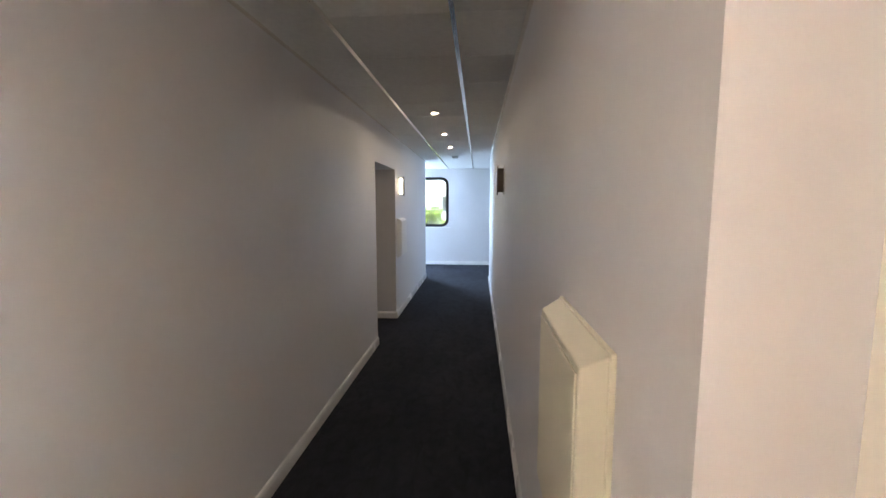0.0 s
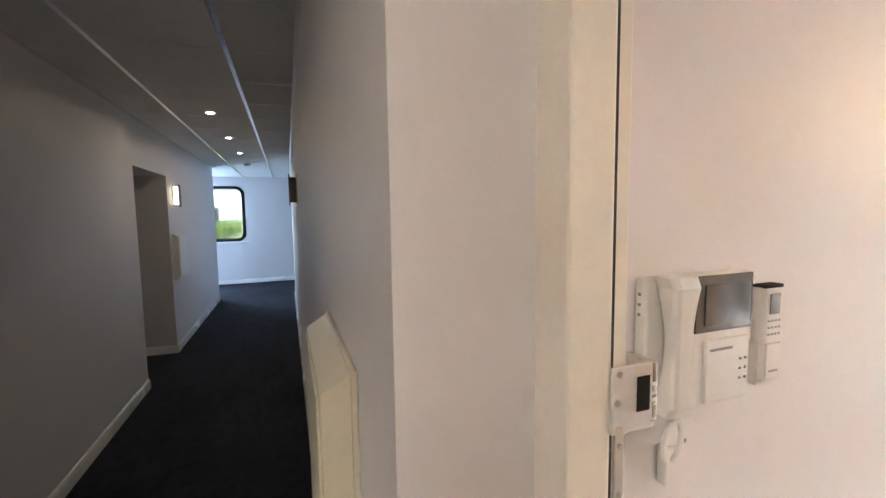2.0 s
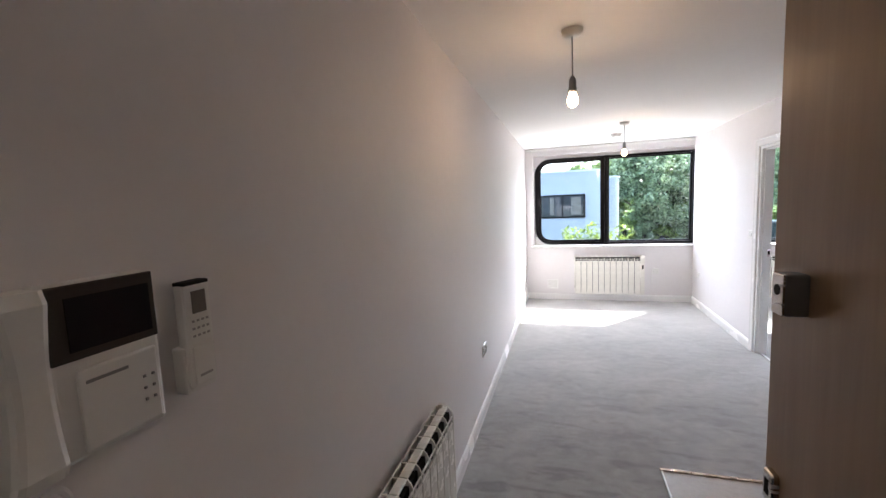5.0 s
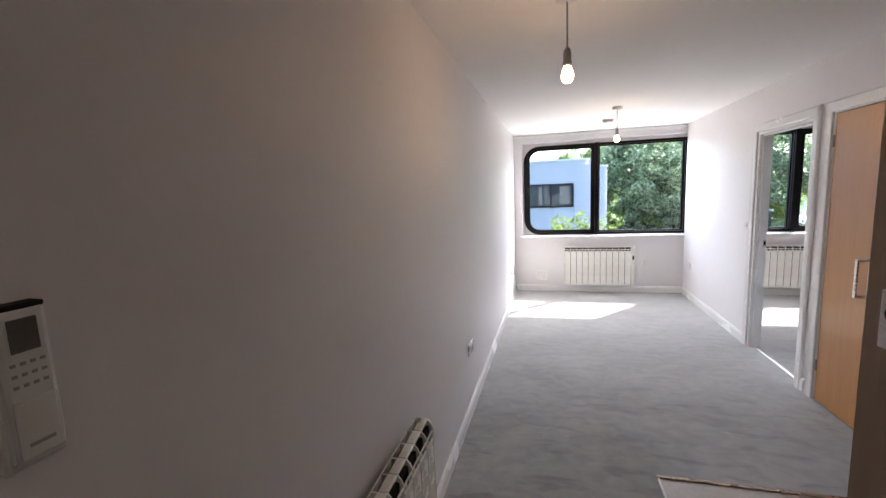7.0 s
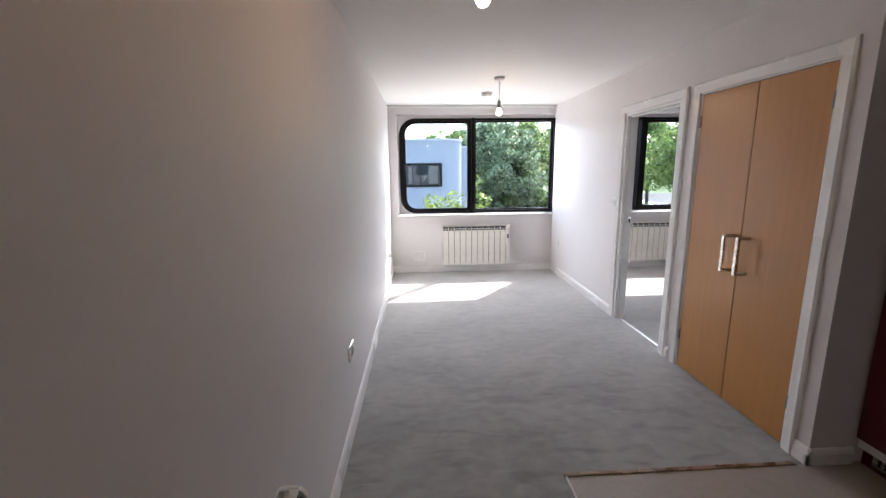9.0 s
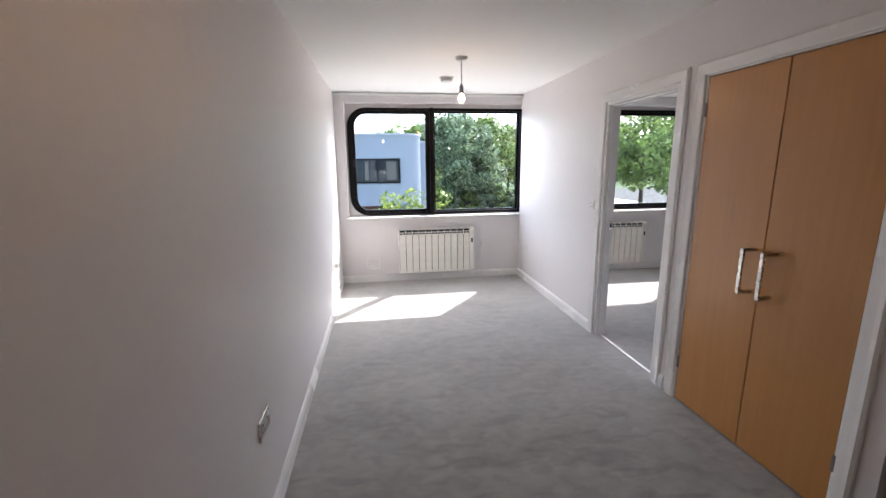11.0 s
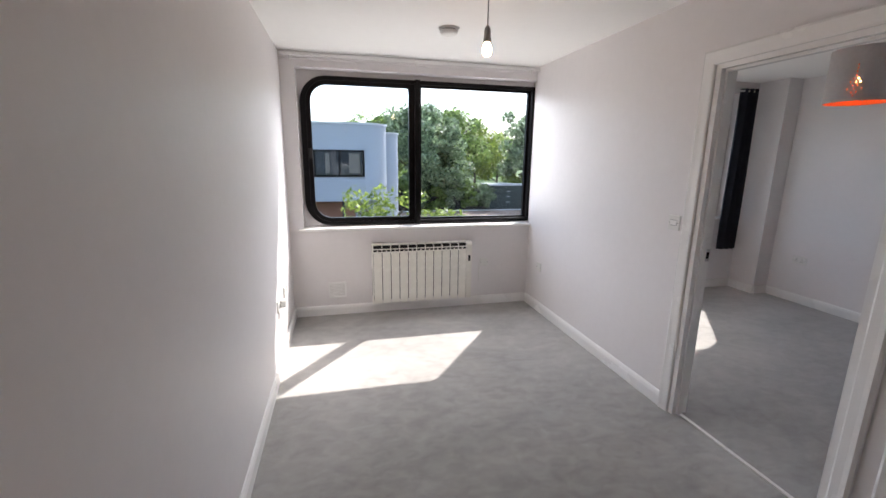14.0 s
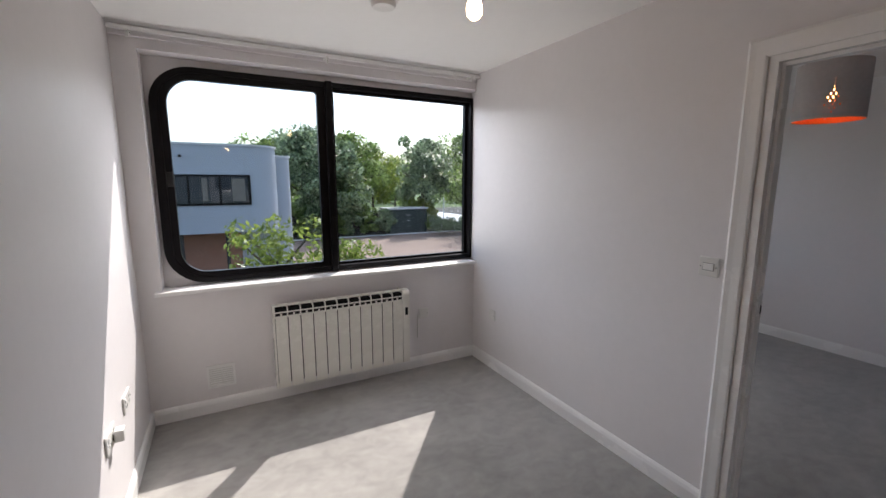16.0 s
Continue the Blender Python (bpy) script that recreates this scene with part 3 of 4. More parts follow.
def architrave(x0, x1, z1, w, y, side, piece):
    """One mitred length of moulded trim round an opening x0..x1 up to z1, on a wall at y: a side or the head."""
    bm = bmesh.new()
    prof = ((0, 0), (0, 0.011), (0.008, 0.016), (w * 0.55, 0.018), (w - 0.012, 0.022), (w, 0.014), (w, 0))
    if piece == "head":
        ends = [[bm.verts.new((px + s * d, y + side * h, z1 + d)) for d, h in prof] for px, s in ((x0, -1), (x1, 1))]
    else:
        px, dx = (x0, -1) if piece == "low_x" else (x1, 1)
        ends = [[bm.verts.new((px + dx * d, y + side * h, z + (d if z else 0))) for d, h in prof] for z in (0, z1)]
    for i in range(len(prof)):
        j = (i + 1) % len(prof)
        bm.faces.new((ends[0][i], ends[0][j], ends[1][j], ends[1][i]))
    bm.faces.new(ends[0]), bm.faces.new(ends[1])
    bmesh.ops.recalc_face_normals(bm, faces=bm.faces[:])
    return bm


TRIM = ("low_x", "high_x", "head")
case1 = tagged(new("door_1"), "white painted door case open to the bedroom", "door frame", kind="structure")
for piece in TRIM:
    part("architrave", architrave(5.835, 6.695, 2.01, 0.072, RIGHT_Y, 1, piece), GLOSS, case1)
    part("architrave", architrave(5.835, 6.695, 2.01, 0.072, BED_Y, -1, piece), GLOSS, case1)
bm = bmesh.new()
box(bm, 6.662, 6.69, BED_Y - 0.001, RIGHT_Y + 0.001, 0, 2.012)
box(bm, 5.84, 5.868, BED_Y - 0.001, RIGHT_Y + 0.001, 0, 2.012)
box(bm, 5.868, 6.662, BED_Y - 0.001, RIGHT_Y + 0.001, 1.984, 2.012)
part("lining", bm, GLOSS, case1)
bm = bmesh.new()
box(bm, 6.648, 6.662, -2.45, -2.415, 0, 1.984, 0.002)
box(bm, 5.868, 5.882, -2.45, -2.415, 0, 1.984, 0.002)
box(bm, 5.882, 6.648, -2.45, -2.415, 1.970, 1.984, 0.002)
part("doorstop", bm, GLOSS, case1)
keep = part("strike_plate", B(6.659, 6.6625, -2.487, -2.460, 0.965, 1.035), CHROME, case1, "small metal strike plate")
part("latch_hole", B(6.6575, 6.660, -2.481, -2.466, 0.982, 1.018), HOLE, keep)
structure("trim_threshold", B(5.868, 6.662, -2.452, -2.432, 0.0, 0.007, bevel=0.002), THRESHOLD, "thin metal threshold strip in the bedroom doorway", "threshold strip")

cup = thing("cupboard", "built-in cupboard with two oak-veneer doors in a white frame", "cupboard", (5.137, RIGHT_Y, 0))


def local(bm, at):
    bmesh.ops.translate(bm, verts=bm.verts[:], vec=-Vector(at))
    return bm


CU = (5.137, RIGHT_Y, 0)
for piece in TRIM:
    part("architrave", local(architrave(4.648, 5.627, 2.01, 0.072, RIGHT_Y, 1, piece), CU), GLOSS, cup)
bm = bmesh.new()
box(bm, 4.645, 4.662, RIGHT_Y - 0.1, RIGHT_Y + 0.001, 0, 2.012)
box(bm, 5.613, 5.630, RIGHT_Y - 0.1, RIGHT_Y + 0.001, 0, 2.012)
box(bm, 4.662, 5.613, RIGHT_Y - 0.1, RIGHT_Y + 0.001, 2.0, 2.012)
part("lining", local(bm, CU), GLOSS, cup)
for x0, x1, hx, kx in ((4.665, 5.126, 5.058, 4.661), (5.131, 5.611, 5.172, 5.613)):
    d = part("door", local(B(x0, x1, RIGHT_Y - 0.036, RIGHT_Y - 0.001, 0.008, 1.996, bevel=0.002, seg=1), CU), OAK, cup)
    bm = bmesh.new()
    box(bm, hx - 0.011, hx + 0.011, RIGHT_Y + 0.068, RIGHT_Y + 0.080, 0.862, 1.100, 0.003)
    box(bm, hx - 0.011, hx + 0.011, RIGHT_Y - 0.001, RIGHT_Y + 0.070, 0.862, 0.880, 0.002)
    box(bm, hx - 0.011, hx + 0.011, RIGHT_Y - 0.001, RIGHT_Y + 0.070, 1.082, 1.100, 0.002)
    part("handle", local(bm, CU), STEEL, d, "flat brushed-steel bow handle")
    for z in (0.22, 1.78):
        part("hinge", local(B(kx - 0.007, kx + 0.007, RIGHT_Y - 0.004, RIGHT_Y + 0.006, z, z + 0.08, bevel=0.003), CU), GREYP, d, "small dark hinge")
part("meeting_edge", local(B(5.1265, 5.1305, RIGHT_Y - 0.03, RIGHT_Y - 0.012, 0.01, 1.99), CU), HOLE, cup)

# entrance: timber frame, keep, open door
case2 = tagged(new("door_2"), "white painted entrance door frame with a black seal", "door frame", kind="structure")
bm = bmesh.new()
box(bm, 1.985, 2.044, -0.152, -0.088, 0, 2.06, 0.004)
box(bm, 2.044, 2.083, -0.132, -0.088, 0, 2.06, 0.002)
box(bm, 1.982, 2.032, -0.992, -0.945, 0, 2.06, 0.004)
box(bm, 1.982, 2.032, -0.945, -0.152, 2.0, 2.062, 0.004)
box(bm, 2.032, 2.074, -0.965, -0.132, 2.012, 2.062, 0.002)
part("jamb", bm, JAMB, case2)
part("seal", B(2.049, 2.062, -0.1345, -0.125, 0, 2.0), GASKET, case2, "black rubber draught seal")
plate = part("strike_plate", B(2.040, 2.098, -0.158, -0.1525, 1.374, 1.451, bevel=0.002), PLATE, case2, "dull painted metal strike plate")
part("plate_lip", B(2.096, 2.106, -0.1575, -0.118, 1.374, 1.451, bevel=0.003), STEEL, plate)
part("bolt_hole", B(2.074, 2.092, -0.1592, -0.1575, 1.397, 1.437), HOLE, plate)
for z, x in ((1.444, 2.048), (1.412, 2.046), (1.381, 2.049)):
    part("screw", tube(bmesh.new(), (x, -0.1595, z), (x, -0.157, z), 0.0038, seg=12), CHROME, plate)
low = part("lower_plate", B(2.065, 2.080, -0.136, -0.1315, 1.10, 1.368, bevel=0.002), PLATE, case2, "painted lower keep")
for z in (1.345, 1.285):
    part("screw", tube(bmesh.new(), (2.0725, -0.138, z), (2.0725, -0.135, z), 0.0035, seg=12), GREYP, low)

ED = (2.035, -0.992, 0)
door = thing("entrance_door", "brown wood-veneer entrance door standing open into the flat", "door", ED, rz=1.2)
leaf = part("door_leaf", local(B(2.036, 2.796, -0.993, -0.949, 0.008, 1.992, bevel=0.002, seg=1), ED), DOOR_BROWN, door)
part("edge_lipping", local(B(2.7955, 2.7985, -0.990, -0.952, 0.008, 1.992), ED), OAK_EDGE, leaf)
lock = part("night_latch", local(B(2.690, 2.722, -0.9495, -0.918, 1.412, 1.474, bevel=0.004), ED), GREYP, leaf, "grey night-latch case near the door edge")
part("latch_face", local(B(2.691, 2.721, -0.9185, -0.915, 1.413, 1.473, bevel=0.001), ED), STEEL, lock)
part("latch_hole", local(tube(bmesh.new(), (2.706, -0.9155, 1.450), (2.706, -0.9142, 1.450), 0.008, seg=16), ED), HOLE, lock)
low = part("lower_lock", local(B(2.745, 2.775, -0.9495, -0.936, 1.078, 1.132, bevel=0.004), ED), STEEL, leaf, "worn steel lock plate")
part("latch_hole", local(B(2.753, 2.766, -0.9365, -0.9352, 1.092, 1.118), ED), HOLE, low)
for z in (0.25, 1.0, 1.75):
    part("hinge", local(tube(bmesh.new(), (2.034, -0.948, z), (2.034, -0.948, z + 0.09), 0.007, seg=12), ED), STEEL, leaf)

# video intercom on the living-room wall
IC = (2.33, 0, 1.42)
ic = thing("video_intercom", "white wall video door-entry phone with a dark screen", "intercom", IC)
part("back_plate", local(B(2.226, 2.424, -0.022, 0.0, 1.310, 1.518, bevel=0.006), IC), PLASTIC, ic)
body = part("body", local(B(2.293, 2.426, -0.050, -0.018, 1.308, 1.522, bevel=0.006), IC), PLASTIC, ic)
part("bezel", local(B(2.296, 2.424, -0.0525, -0.048, 1.430, 1.520, bevel=0.002), IC), BEZEL, body, "dark brown-grey glossy screen bezel")
part("screen", local(B(2.315, 2.415, -0.0545, -0.052, 1.441, 1.505), IC), SCREEN, body, "dark glossy screen")
part("speaker_panel", local(B(2.318, 2.416, -0.056, -0.049, 1.316, 1.418, bevel=0.003), IC), PLASTIC, body)
part("marking_bar", local(B(2.325, 2.375, -0.0568, -0.0555, 1.400, 1.404), IC), GREYP, body)
for i in range(3):
    for x in (2.392, 2.404):
        part("button", local(B(x, x + 0.0042, -0.0580, -0.0555, 1.379 - 0.016 * i, 1.3832 - 0.016 * i, bevel=0.001), IC), GREYP, body)
hs = bmesh.new()
rings = []
for k in range(15):
    z = 1.304 + 0.216 * k / 14
    u = (z - 1.412) / 0.108
    end = 0.010 * max(0.0, abs(u) - 0.86) / 0.14
    waist = 0.016 * (1 - u * u)
    x0, x1, y0, y1 = 2.242 + waist + end * 0.4, 2.300, -0.066 + 0.014 * (1 - u * u) + end, -0.018 - 0.010 * (1 - u * u)
    c = 0.009
    prof = ((x0 + c, y0), (x1 - c, y0), (x1 - 0.003, y0 + 0.003), (x1, y0 + c), (x1, y1), (x0 + 0.003, y1), (x0, y1 - 0.004), (x0, y0 + c), (x0 + 0.003, y0 + 0.003))
    rings.append([hs.verts.new((x, y, z)) for x, y in prof])
for p, q in zip(rings, rings[1:]):
    for i in range(len(p)):
        j = (i + 1) % len(p)
        hs.faces.new((p[i], p[j], q[j], q[i]))
hs.faces.new(rings[0]), hs.faces.new(rings[-1])
bmesh.ops.recalc_face_normals(hs, faces=hs.faces[:])
part("handset", local(hs, IC), PLASTIC, ic, "white telephone handset", smooth=False)
for i in range(3):
    part("side_button", local(B(2.2250, 2.2270, -0.014, -0.009, 1.489 - 0.016 * i, 1.494 - 0.016 * i), IC), GREYP, ic)
RM = (2.51, 0, 1.40)
rem = thing("remote_control", "white heating remote with a grey display in a wall holder", "remote control", RM)
bm = bmesh.new()
box(bm, 2.486, 2.536, -0.034, -0.010, 1.315, 1.487, 0.006, 2)
part("case", local(bm, RM), PLASTIC, rem)
part("end_cap", local(B(2.487, 2.535, -0.0335, -0.0105, 1.483, 1.4895, bevel=0.002), RM), HOLE, rem, "black infrared end cap")
part("display", local(B(2.498, 2.524, -0.0355, -0.033, 1.438, 1.474), RM), LCD, rem)
for i in range(3):
    for k in range(4):
        part("button", local(B(2.495 + 0.009 * k, 2.4995 + 0.009 * k, -0.0352, -0.0335, 1.424 - 0.012 * i, 1.4275 - 0.012 * i), RM), BUTTON, rem)
part("cover", local(B(2.491, 2.531, -0.0362, -0.0335, 1.322, 1.386, bevel=0.002), RM), PLASTIC, rem, "sliding white cover")
part("marking_bar", local(B(2.499, 2.523, -0.0368, -0.0360, 1.334, 1.338), RM), BUTTON, rem)
part("holder", local(B(2.482, 2.540, -0.026, 0.0, 1.308, 1.385, bevel=0.004), RM), PLASTIC, rem)
HK = (2.30, 0, 1.24)
hook = thing("wall_hook", "white plastic looped hanger below the intercom", "hook", HK)
bm = bmesh.new()
hoop = []
for k in range(24):
    a = 2 * math.pi * k / 24
    row = []
    for i in range(8):
        c = 2 * math.pi * i / 8
        rad = 0.0048 * math.cos(c)
        row.append(bm.verts.new((2.293 + (0.019 + rad) * math.sin(a), -0.022 - 0.004 * math.cos(a) + 0.0048 * math.sin(c), 1.243 + (0.038 + rad) * math.cos(a))))
    hoop.append(row)
for k in range(24):
    for i in range(8):
        bm.faces.new((hoop[k][i], hoop[k][(i + 1) % 8], hoop[(k + 1) % 24][(i + 1) % 8], hoop[(k + 1) % 24][i]))
bmesh.ops.recalc_face_normals(bm, faces=bm.faces[:])
part("loop", local(bm, HK), PLASTIC, hook)
part("stem", local(B(2.284, 2.293, -0.020, 0.0, 1.165, 1.232, bevel=0.003), HK), PLASTIC, hook)
part("base", local(B(2.286, 2.322, -0.012, 0.0, 1.198, 1.222, bevel=0.003), HK), PLASTIC, hook)
part("screw", local(tube(bmesh.new(), (2.345, -0.003, 1.224), (2.345, 0.0, 1.224), 0.004, seg=10), HK), GREYP, hook)

# ---------------------------------------------------------------- radiators


def radiator(label, at, rz, sections, pitch, height, control, group=""):
    """Ribbed aluminium electric radiator, its back at y = 0 and its face towards -y, from x = 0."""
    r = thing("radiator", label, "radiator", at, group, rz)
    depth, gap = 0.082, 0.028
    w = sections * pitch
    me = None
    for i in range(sections):
        x = i * pitch
        if me is None:
            bm = bmesh.new()
            front = -gap - depth
            # face plate with a rounded shoulder, bar between the two rows of slots, top cap, back plate
            box(bm, 0.003, pitch - 0.003, front, front + 0.010, 0.0, height - 0.072, 0.004, 2)
            box(bm, 0.002, pitch - 0.002, front + 0.003, front + 0.009, height - 0.053, height - 0.043, 0.002, 1)
            box(bm, 0.001, pitch - 0.001, front + 0.022, -gap - 0.026, height - 0.012, height, 0.005, 2)
            box(bm, 0.001, pitch - 0.001, -gap - 0.005, -gap, 0.01, height - 0.006, 0.001, 1)
            box(bm, pitch / 2 - 0.006, pitch / 2 + 0.006, front + 0.010, -gap - 0.005, 0.02, height - 0.06)
            # web at each joint, cut to the rounded shoulder
            for dx in (0.0, pitch - 0.0035):
                web = [(front + 0.003, height - 0.085), (front + 0.003, height - 0.034), (front + 0.009, height - 0.018), (front + 0.022, height - 0.004), (-gap - 0.004, height - 0.006), (-gap - 0.004, height - 0.085)]
                slab(bm, web, dx, dx + 0.0035)
            me = part("section", bm, HEATER, r).data
        else:
            o = new("section", me)
            o.parent = r
            o.location = (x, 0, 0)
    # dark block that paints the shade in the slots and rib gaps
    part("top_recess", B(0.003, w - 0.003, -gap - depth + 0.016, -gap - 0.010, 0.03, height - 0.026), HOLE, r, "dark block painted as shade behind the ribs")
    front = -gap - depth
    side = [(front, 0.0), (front, height - 0.040), (front + 0.004, height - 0.026), (front + 0.012, height - 0.013), (front + 0.024, height - 0.003), (-gap - 0.020, height), (-gap, height - 0.008), (-gap, 0.0)]
    part("end_panel", slab(bmesh.new(), side, -0.012, 0.0), HEATER, r)
    c = part("control_box", slab(bmesh.new(), side, w, w + (0.055 if control else 0.012)), HEATER, r)
    if control:
        part("dial_panel", B(w + 0.018, w + 0.040, -gap - depth - 0.003, -gap - depth + 0.002, height - 0.20, height - 0.14, bevel=0.002), HOLE, c, "small black control panel")
    for x in (0.12, w - 0.12):
        part("bracket", B(x - 0.02, x + 0.02, -gap, 0.0, 0.1, height - 0.1), HEATER, r)
    part("valve_cap", tube(bmesh.new(), (w - 0.02, -gap - 0.03, height - 0.01), (w - 0.02, -gap - 0.03, height + 0.016), 0.009, seg=14), HEATER, r)
    return r


radiator("white ribbed electric radiator under the living-room window", (WIN_X, -0.748, 0.118), -90, 11, 0.0845, 0.588, True, "radiators")
radiator("white ribbed electric radiator on the hall wall", (2.775, 0, 0.118), 0, 11, 0.0845, 0.570, False, "radiators")
radiator("white ribbed electric radiator under the bedroom window", (WIN_X, -3.16, 0.118), -90, 12, 0.0845, 0.588, True, "radiators")

# ---------------------------------------------------------------- electrical plates


def wall_plate(name, label, category, at, rz, w, h, kind, group="", mat=None):
    """A moulded plate with its back on y = 0 facing -y."""
    t = thing(name, label, category, at, group, rz)
    part("plate", B(-w / 2, w / 2, -0.010, 0.0, -h / 2, h / 2, bevel=0.004), mat or PLASTIC, t)
    if kind == "switch":
        part("rocker_gap", B(-0.025, 0.025, -0.0108, -0.009, -0.017, 0.017), GREYP, t)
        part("rocker", B(-0.0225, 0.0225, -0.0145, -0.009, -0.0145, 0.0145, bevel=0.002), GLOSS, t)
    if kind == "socket":
        for s in (-1, 1):
            if w > 0.1:
                part("rocker", B(s * 0.048 - 0.006, s * 0.048 + 0.006, -0.0135, -0.009, 0.008, 0.028, bevel=0.002), GLOSS, t)
                for dx, dz in ((0, 0.008), (-0.011, -0.014), (0.011, -0.014)):
                    part("pin_hole", B(s * 0.03 + dx - 0.003, s * 0.03 + dx + 0.003, -0.0106, -0.0095, dz - 0.005, dz + 0.005), HOLE, t)
    for s in (-1, 1):
        part("screw", tube(bmesh.new(), (s * (w / 2 - 0.010), -0.0112, 0), (s * (w / 2 - 0.010), -0.0095, 0), 0.003, seg=10), GREYP, t)
    return t


wall_plate("light_switch", "white two-gang light switch beside the bedroom door", "light switch", (6.835, RIGHT_Y, 1.163), 180, 0.087, 0.087, "switch")
wall_plate("wall_socket", "white wall socket low on the living-room wall", "wall socket", (8.504, RIGHT_Y, 0.455), 180, 0.086, 0.086, "blank", "sockets")
wall_plate("wall_socket", "brushed steel double socket on the long living-room wall", "wall socket", (5.011, 0, 0.485), 0, 0.146, 0.086, "socket", "sockets", STEEL)
s3 = wall_plate("wall_socket", "white double socket in the sun with a plugged adapter", "wall socket", (7.84, 0, 0.47), 0, 0.146, 0.086, "socket", "sockets")
part("adapter", B(0.012, 0.060, -0.050, -0.0135, -0.032, 0.022, bevel=0.006), PLASTIC, s3, "white plug-in adapter")
wall_plate("wall_socket", "white double socket near the window corner", "wall socket", (8.19, 0, 0.47), 0, 0.146, 0.086, "socket", "sockets")
wall_plate("wall_socket", "white double socket on the bedroom wall", "wall socket", (8.158, BED_W, 0.468), 180, 0.146, 0.086, "socket", "sockets")
wall_plate("blank_plate", "white blank plate beside the radiator", "wall plate", (WIN_X, -1.90, 0.46), -90, 0.086, 0.086, "blank")
wall_plate("wall_socket", "small corridor wall socket above the skirting", "wall socket", (CORR_R, 4.20, 0.37), -90, 0.086, 0.086, "blank", "sockets")

spur = thing("cable_spur", "white cable outlet with a short lead beside the radiator", "wall plate", (WIN_X, -1.90, 0.46), rz=-90)
part("lead", tube(bmesh.new(), (-0.052, -0.006, 0.0), (-0.052, -0.006, -0.20), 0.0045, seg=10), PLASTIC, spur, "white flex down the wall")
part("clip", B(-0.060, -0.044, -0.012, 0.0, -0.11, -0.095, bevel=0.002), PLASTIC, spur)

vent = thing("wall_vent", "white louvred air vent above the skirting", "vent", (WIN_X, -0.405, 0.25), rz=-90)
part("frame", ring(bmesh.new(), outline(-0.084, 0.084, -0.078, 0.078, (0.004,) * 4), outline(-0.07, 0.07, -0.064, 0.064, (0.002,) * 4), -0.012, 0.0), GLOSS, vent)
vent.children[0].matrix_basis = pose(0, 0, 0, 0, 0, 90)
part("backing", B(-0.07, 0.07, -0.003, -0.001, -0.064, 0.064), VENT_BACK, vent)
for i in range(9):
    bm = B(-0.07, 0.07, -0.010, -0.004, -0.061 + 0.0145 * i, -0.052 + 0.0145 * i, bevel=0.001, seg=1)
    part("slat", bm, GLOSS, vent)

# ---------------------------------------------------------------- ceiling things


def pendant(label, x, y, group):
    p = thing("pendant_light", label, "pendant light", (x, y, CEIL_Z), group)
    part("ceiling_rose", lathe(bmesh.new(), ((0.0, -0.030), (0.030, -0.030), (0.046, -0.022), (0.050, -0.004), (0.050, 0.0)), seg=32), PLASTIC, p, smooth=True)
    part("cable", tube(bmesh.new(), (0, 0, -0.22), (0, 0, -0.028), 0.0032, seg=10), GREYP, p)
    part("lamp_holder", lathe(bmesh.new(), ((0.0, -0.212), (0.008, -0.212), (0.014, -0.222), (0.017, -0.235), (0.017, -0.268), (0.020, -0.270), (0.020, -0.288), (0.0, -0.288)), seg=24), GREYP, p, "grey-white lamp holder", smooth=True)
    part("bulb", lathe(bmesh.new(), ((0.013, -0.286), (0.016, -0.296), (0.022, -0.308), (0.025, -0.325), (0.023, -0.342), (0.013, -0.354), (0.0, -0.357)), seg=24), BULB, p, "lit warm white bulb", smooth=True)
    return p


pendant("bare lit bulb on a white cord in the hall", 4.165, -0.644, "pendant lights")
pendant("bare lit bulb on a white cord in the living room", 6.975, -1.228, "pendant lights")


def smoke_alarm(label, at):
    s = thing("smoke_alarm", label, "smoke alarm", at)
    part("base", lathe(bmesh.new(), ((0.0, -0.012), (0.070, -0.012), (0.072, -0.004), (0.072, 0.0)), seg=36), PLASTIC, s, smooth=False)
    part("cover", lathe(bmesh.new(), ((0.0, -0.048), (0.030, -0.048), (0.052, -0.042), (0.060, -0.030), (0.060, -0.018), (0.0, -0.018)), seg=36), PLASTIC, s, smooth=False)
    part("vent_gap", lathe(bmesh.new(), ((0.0, -0.019), (0.054, -0.019), (0.054, -0.011), (0.0, -0.011)), seg=36), GREYP, s)
    return s


smoke_alarm("round white smoke alarm on the living-room ceiling", (7.80, -1.235, CEIL_Z))
smoke_alarm("round white smoke alarm on the corridor ceiling", (1.115, 7.70, CORR_Z))
for y in (3.81, 5.10, 6.39):
    d = thing("downlight", "small recessed lit corridor downlight", "downlight", (1.115, y, CORR_Z + 0.001), "corridor downlights")
    part("rim", lathe(bmesh.new(), ((0.026, -0.002), (0.042, -0.006), (0.046, -0.002), (0.046, 0.006), (0.026, 0.006), (0.026, -0.002)), seg=28, caps=False), GLOSS, d)
    part("lens", lathe(bmesh.new(), ((0.0, 0.001), (0.026, 0.001), (0.026, 0.003), (0.0, 0.003)), seg=28), DOWNLIGHT, d)

# added fill: unseen glowing ceiling panel that brightens the entrance reveal and near walls
panel = thing("ceiling_panel_light", "square glowing ceiling panel added unseen to light the corridor", "ceiling light", (1.117, -1.40, CORR_Z))
part("frame", ring(bmesh.new(), outline(-0.31, 0.31, -0.28, 0.28, (0.002,) * 4), outline(-0.29, 0.29, -0.26, 0.26, (0.002,) * 4), -0.006, 0.006), GLOSS, panel)
panel.children[0].matrix_basis = pose(0, 0, 0, 0, 90, 90)
part("diffuser", B(-0.26, 0.26, -0.29, 0.29, -0.002, 0.004), FILL_GLOW, panel, "glowing sheet of the added fill panel")

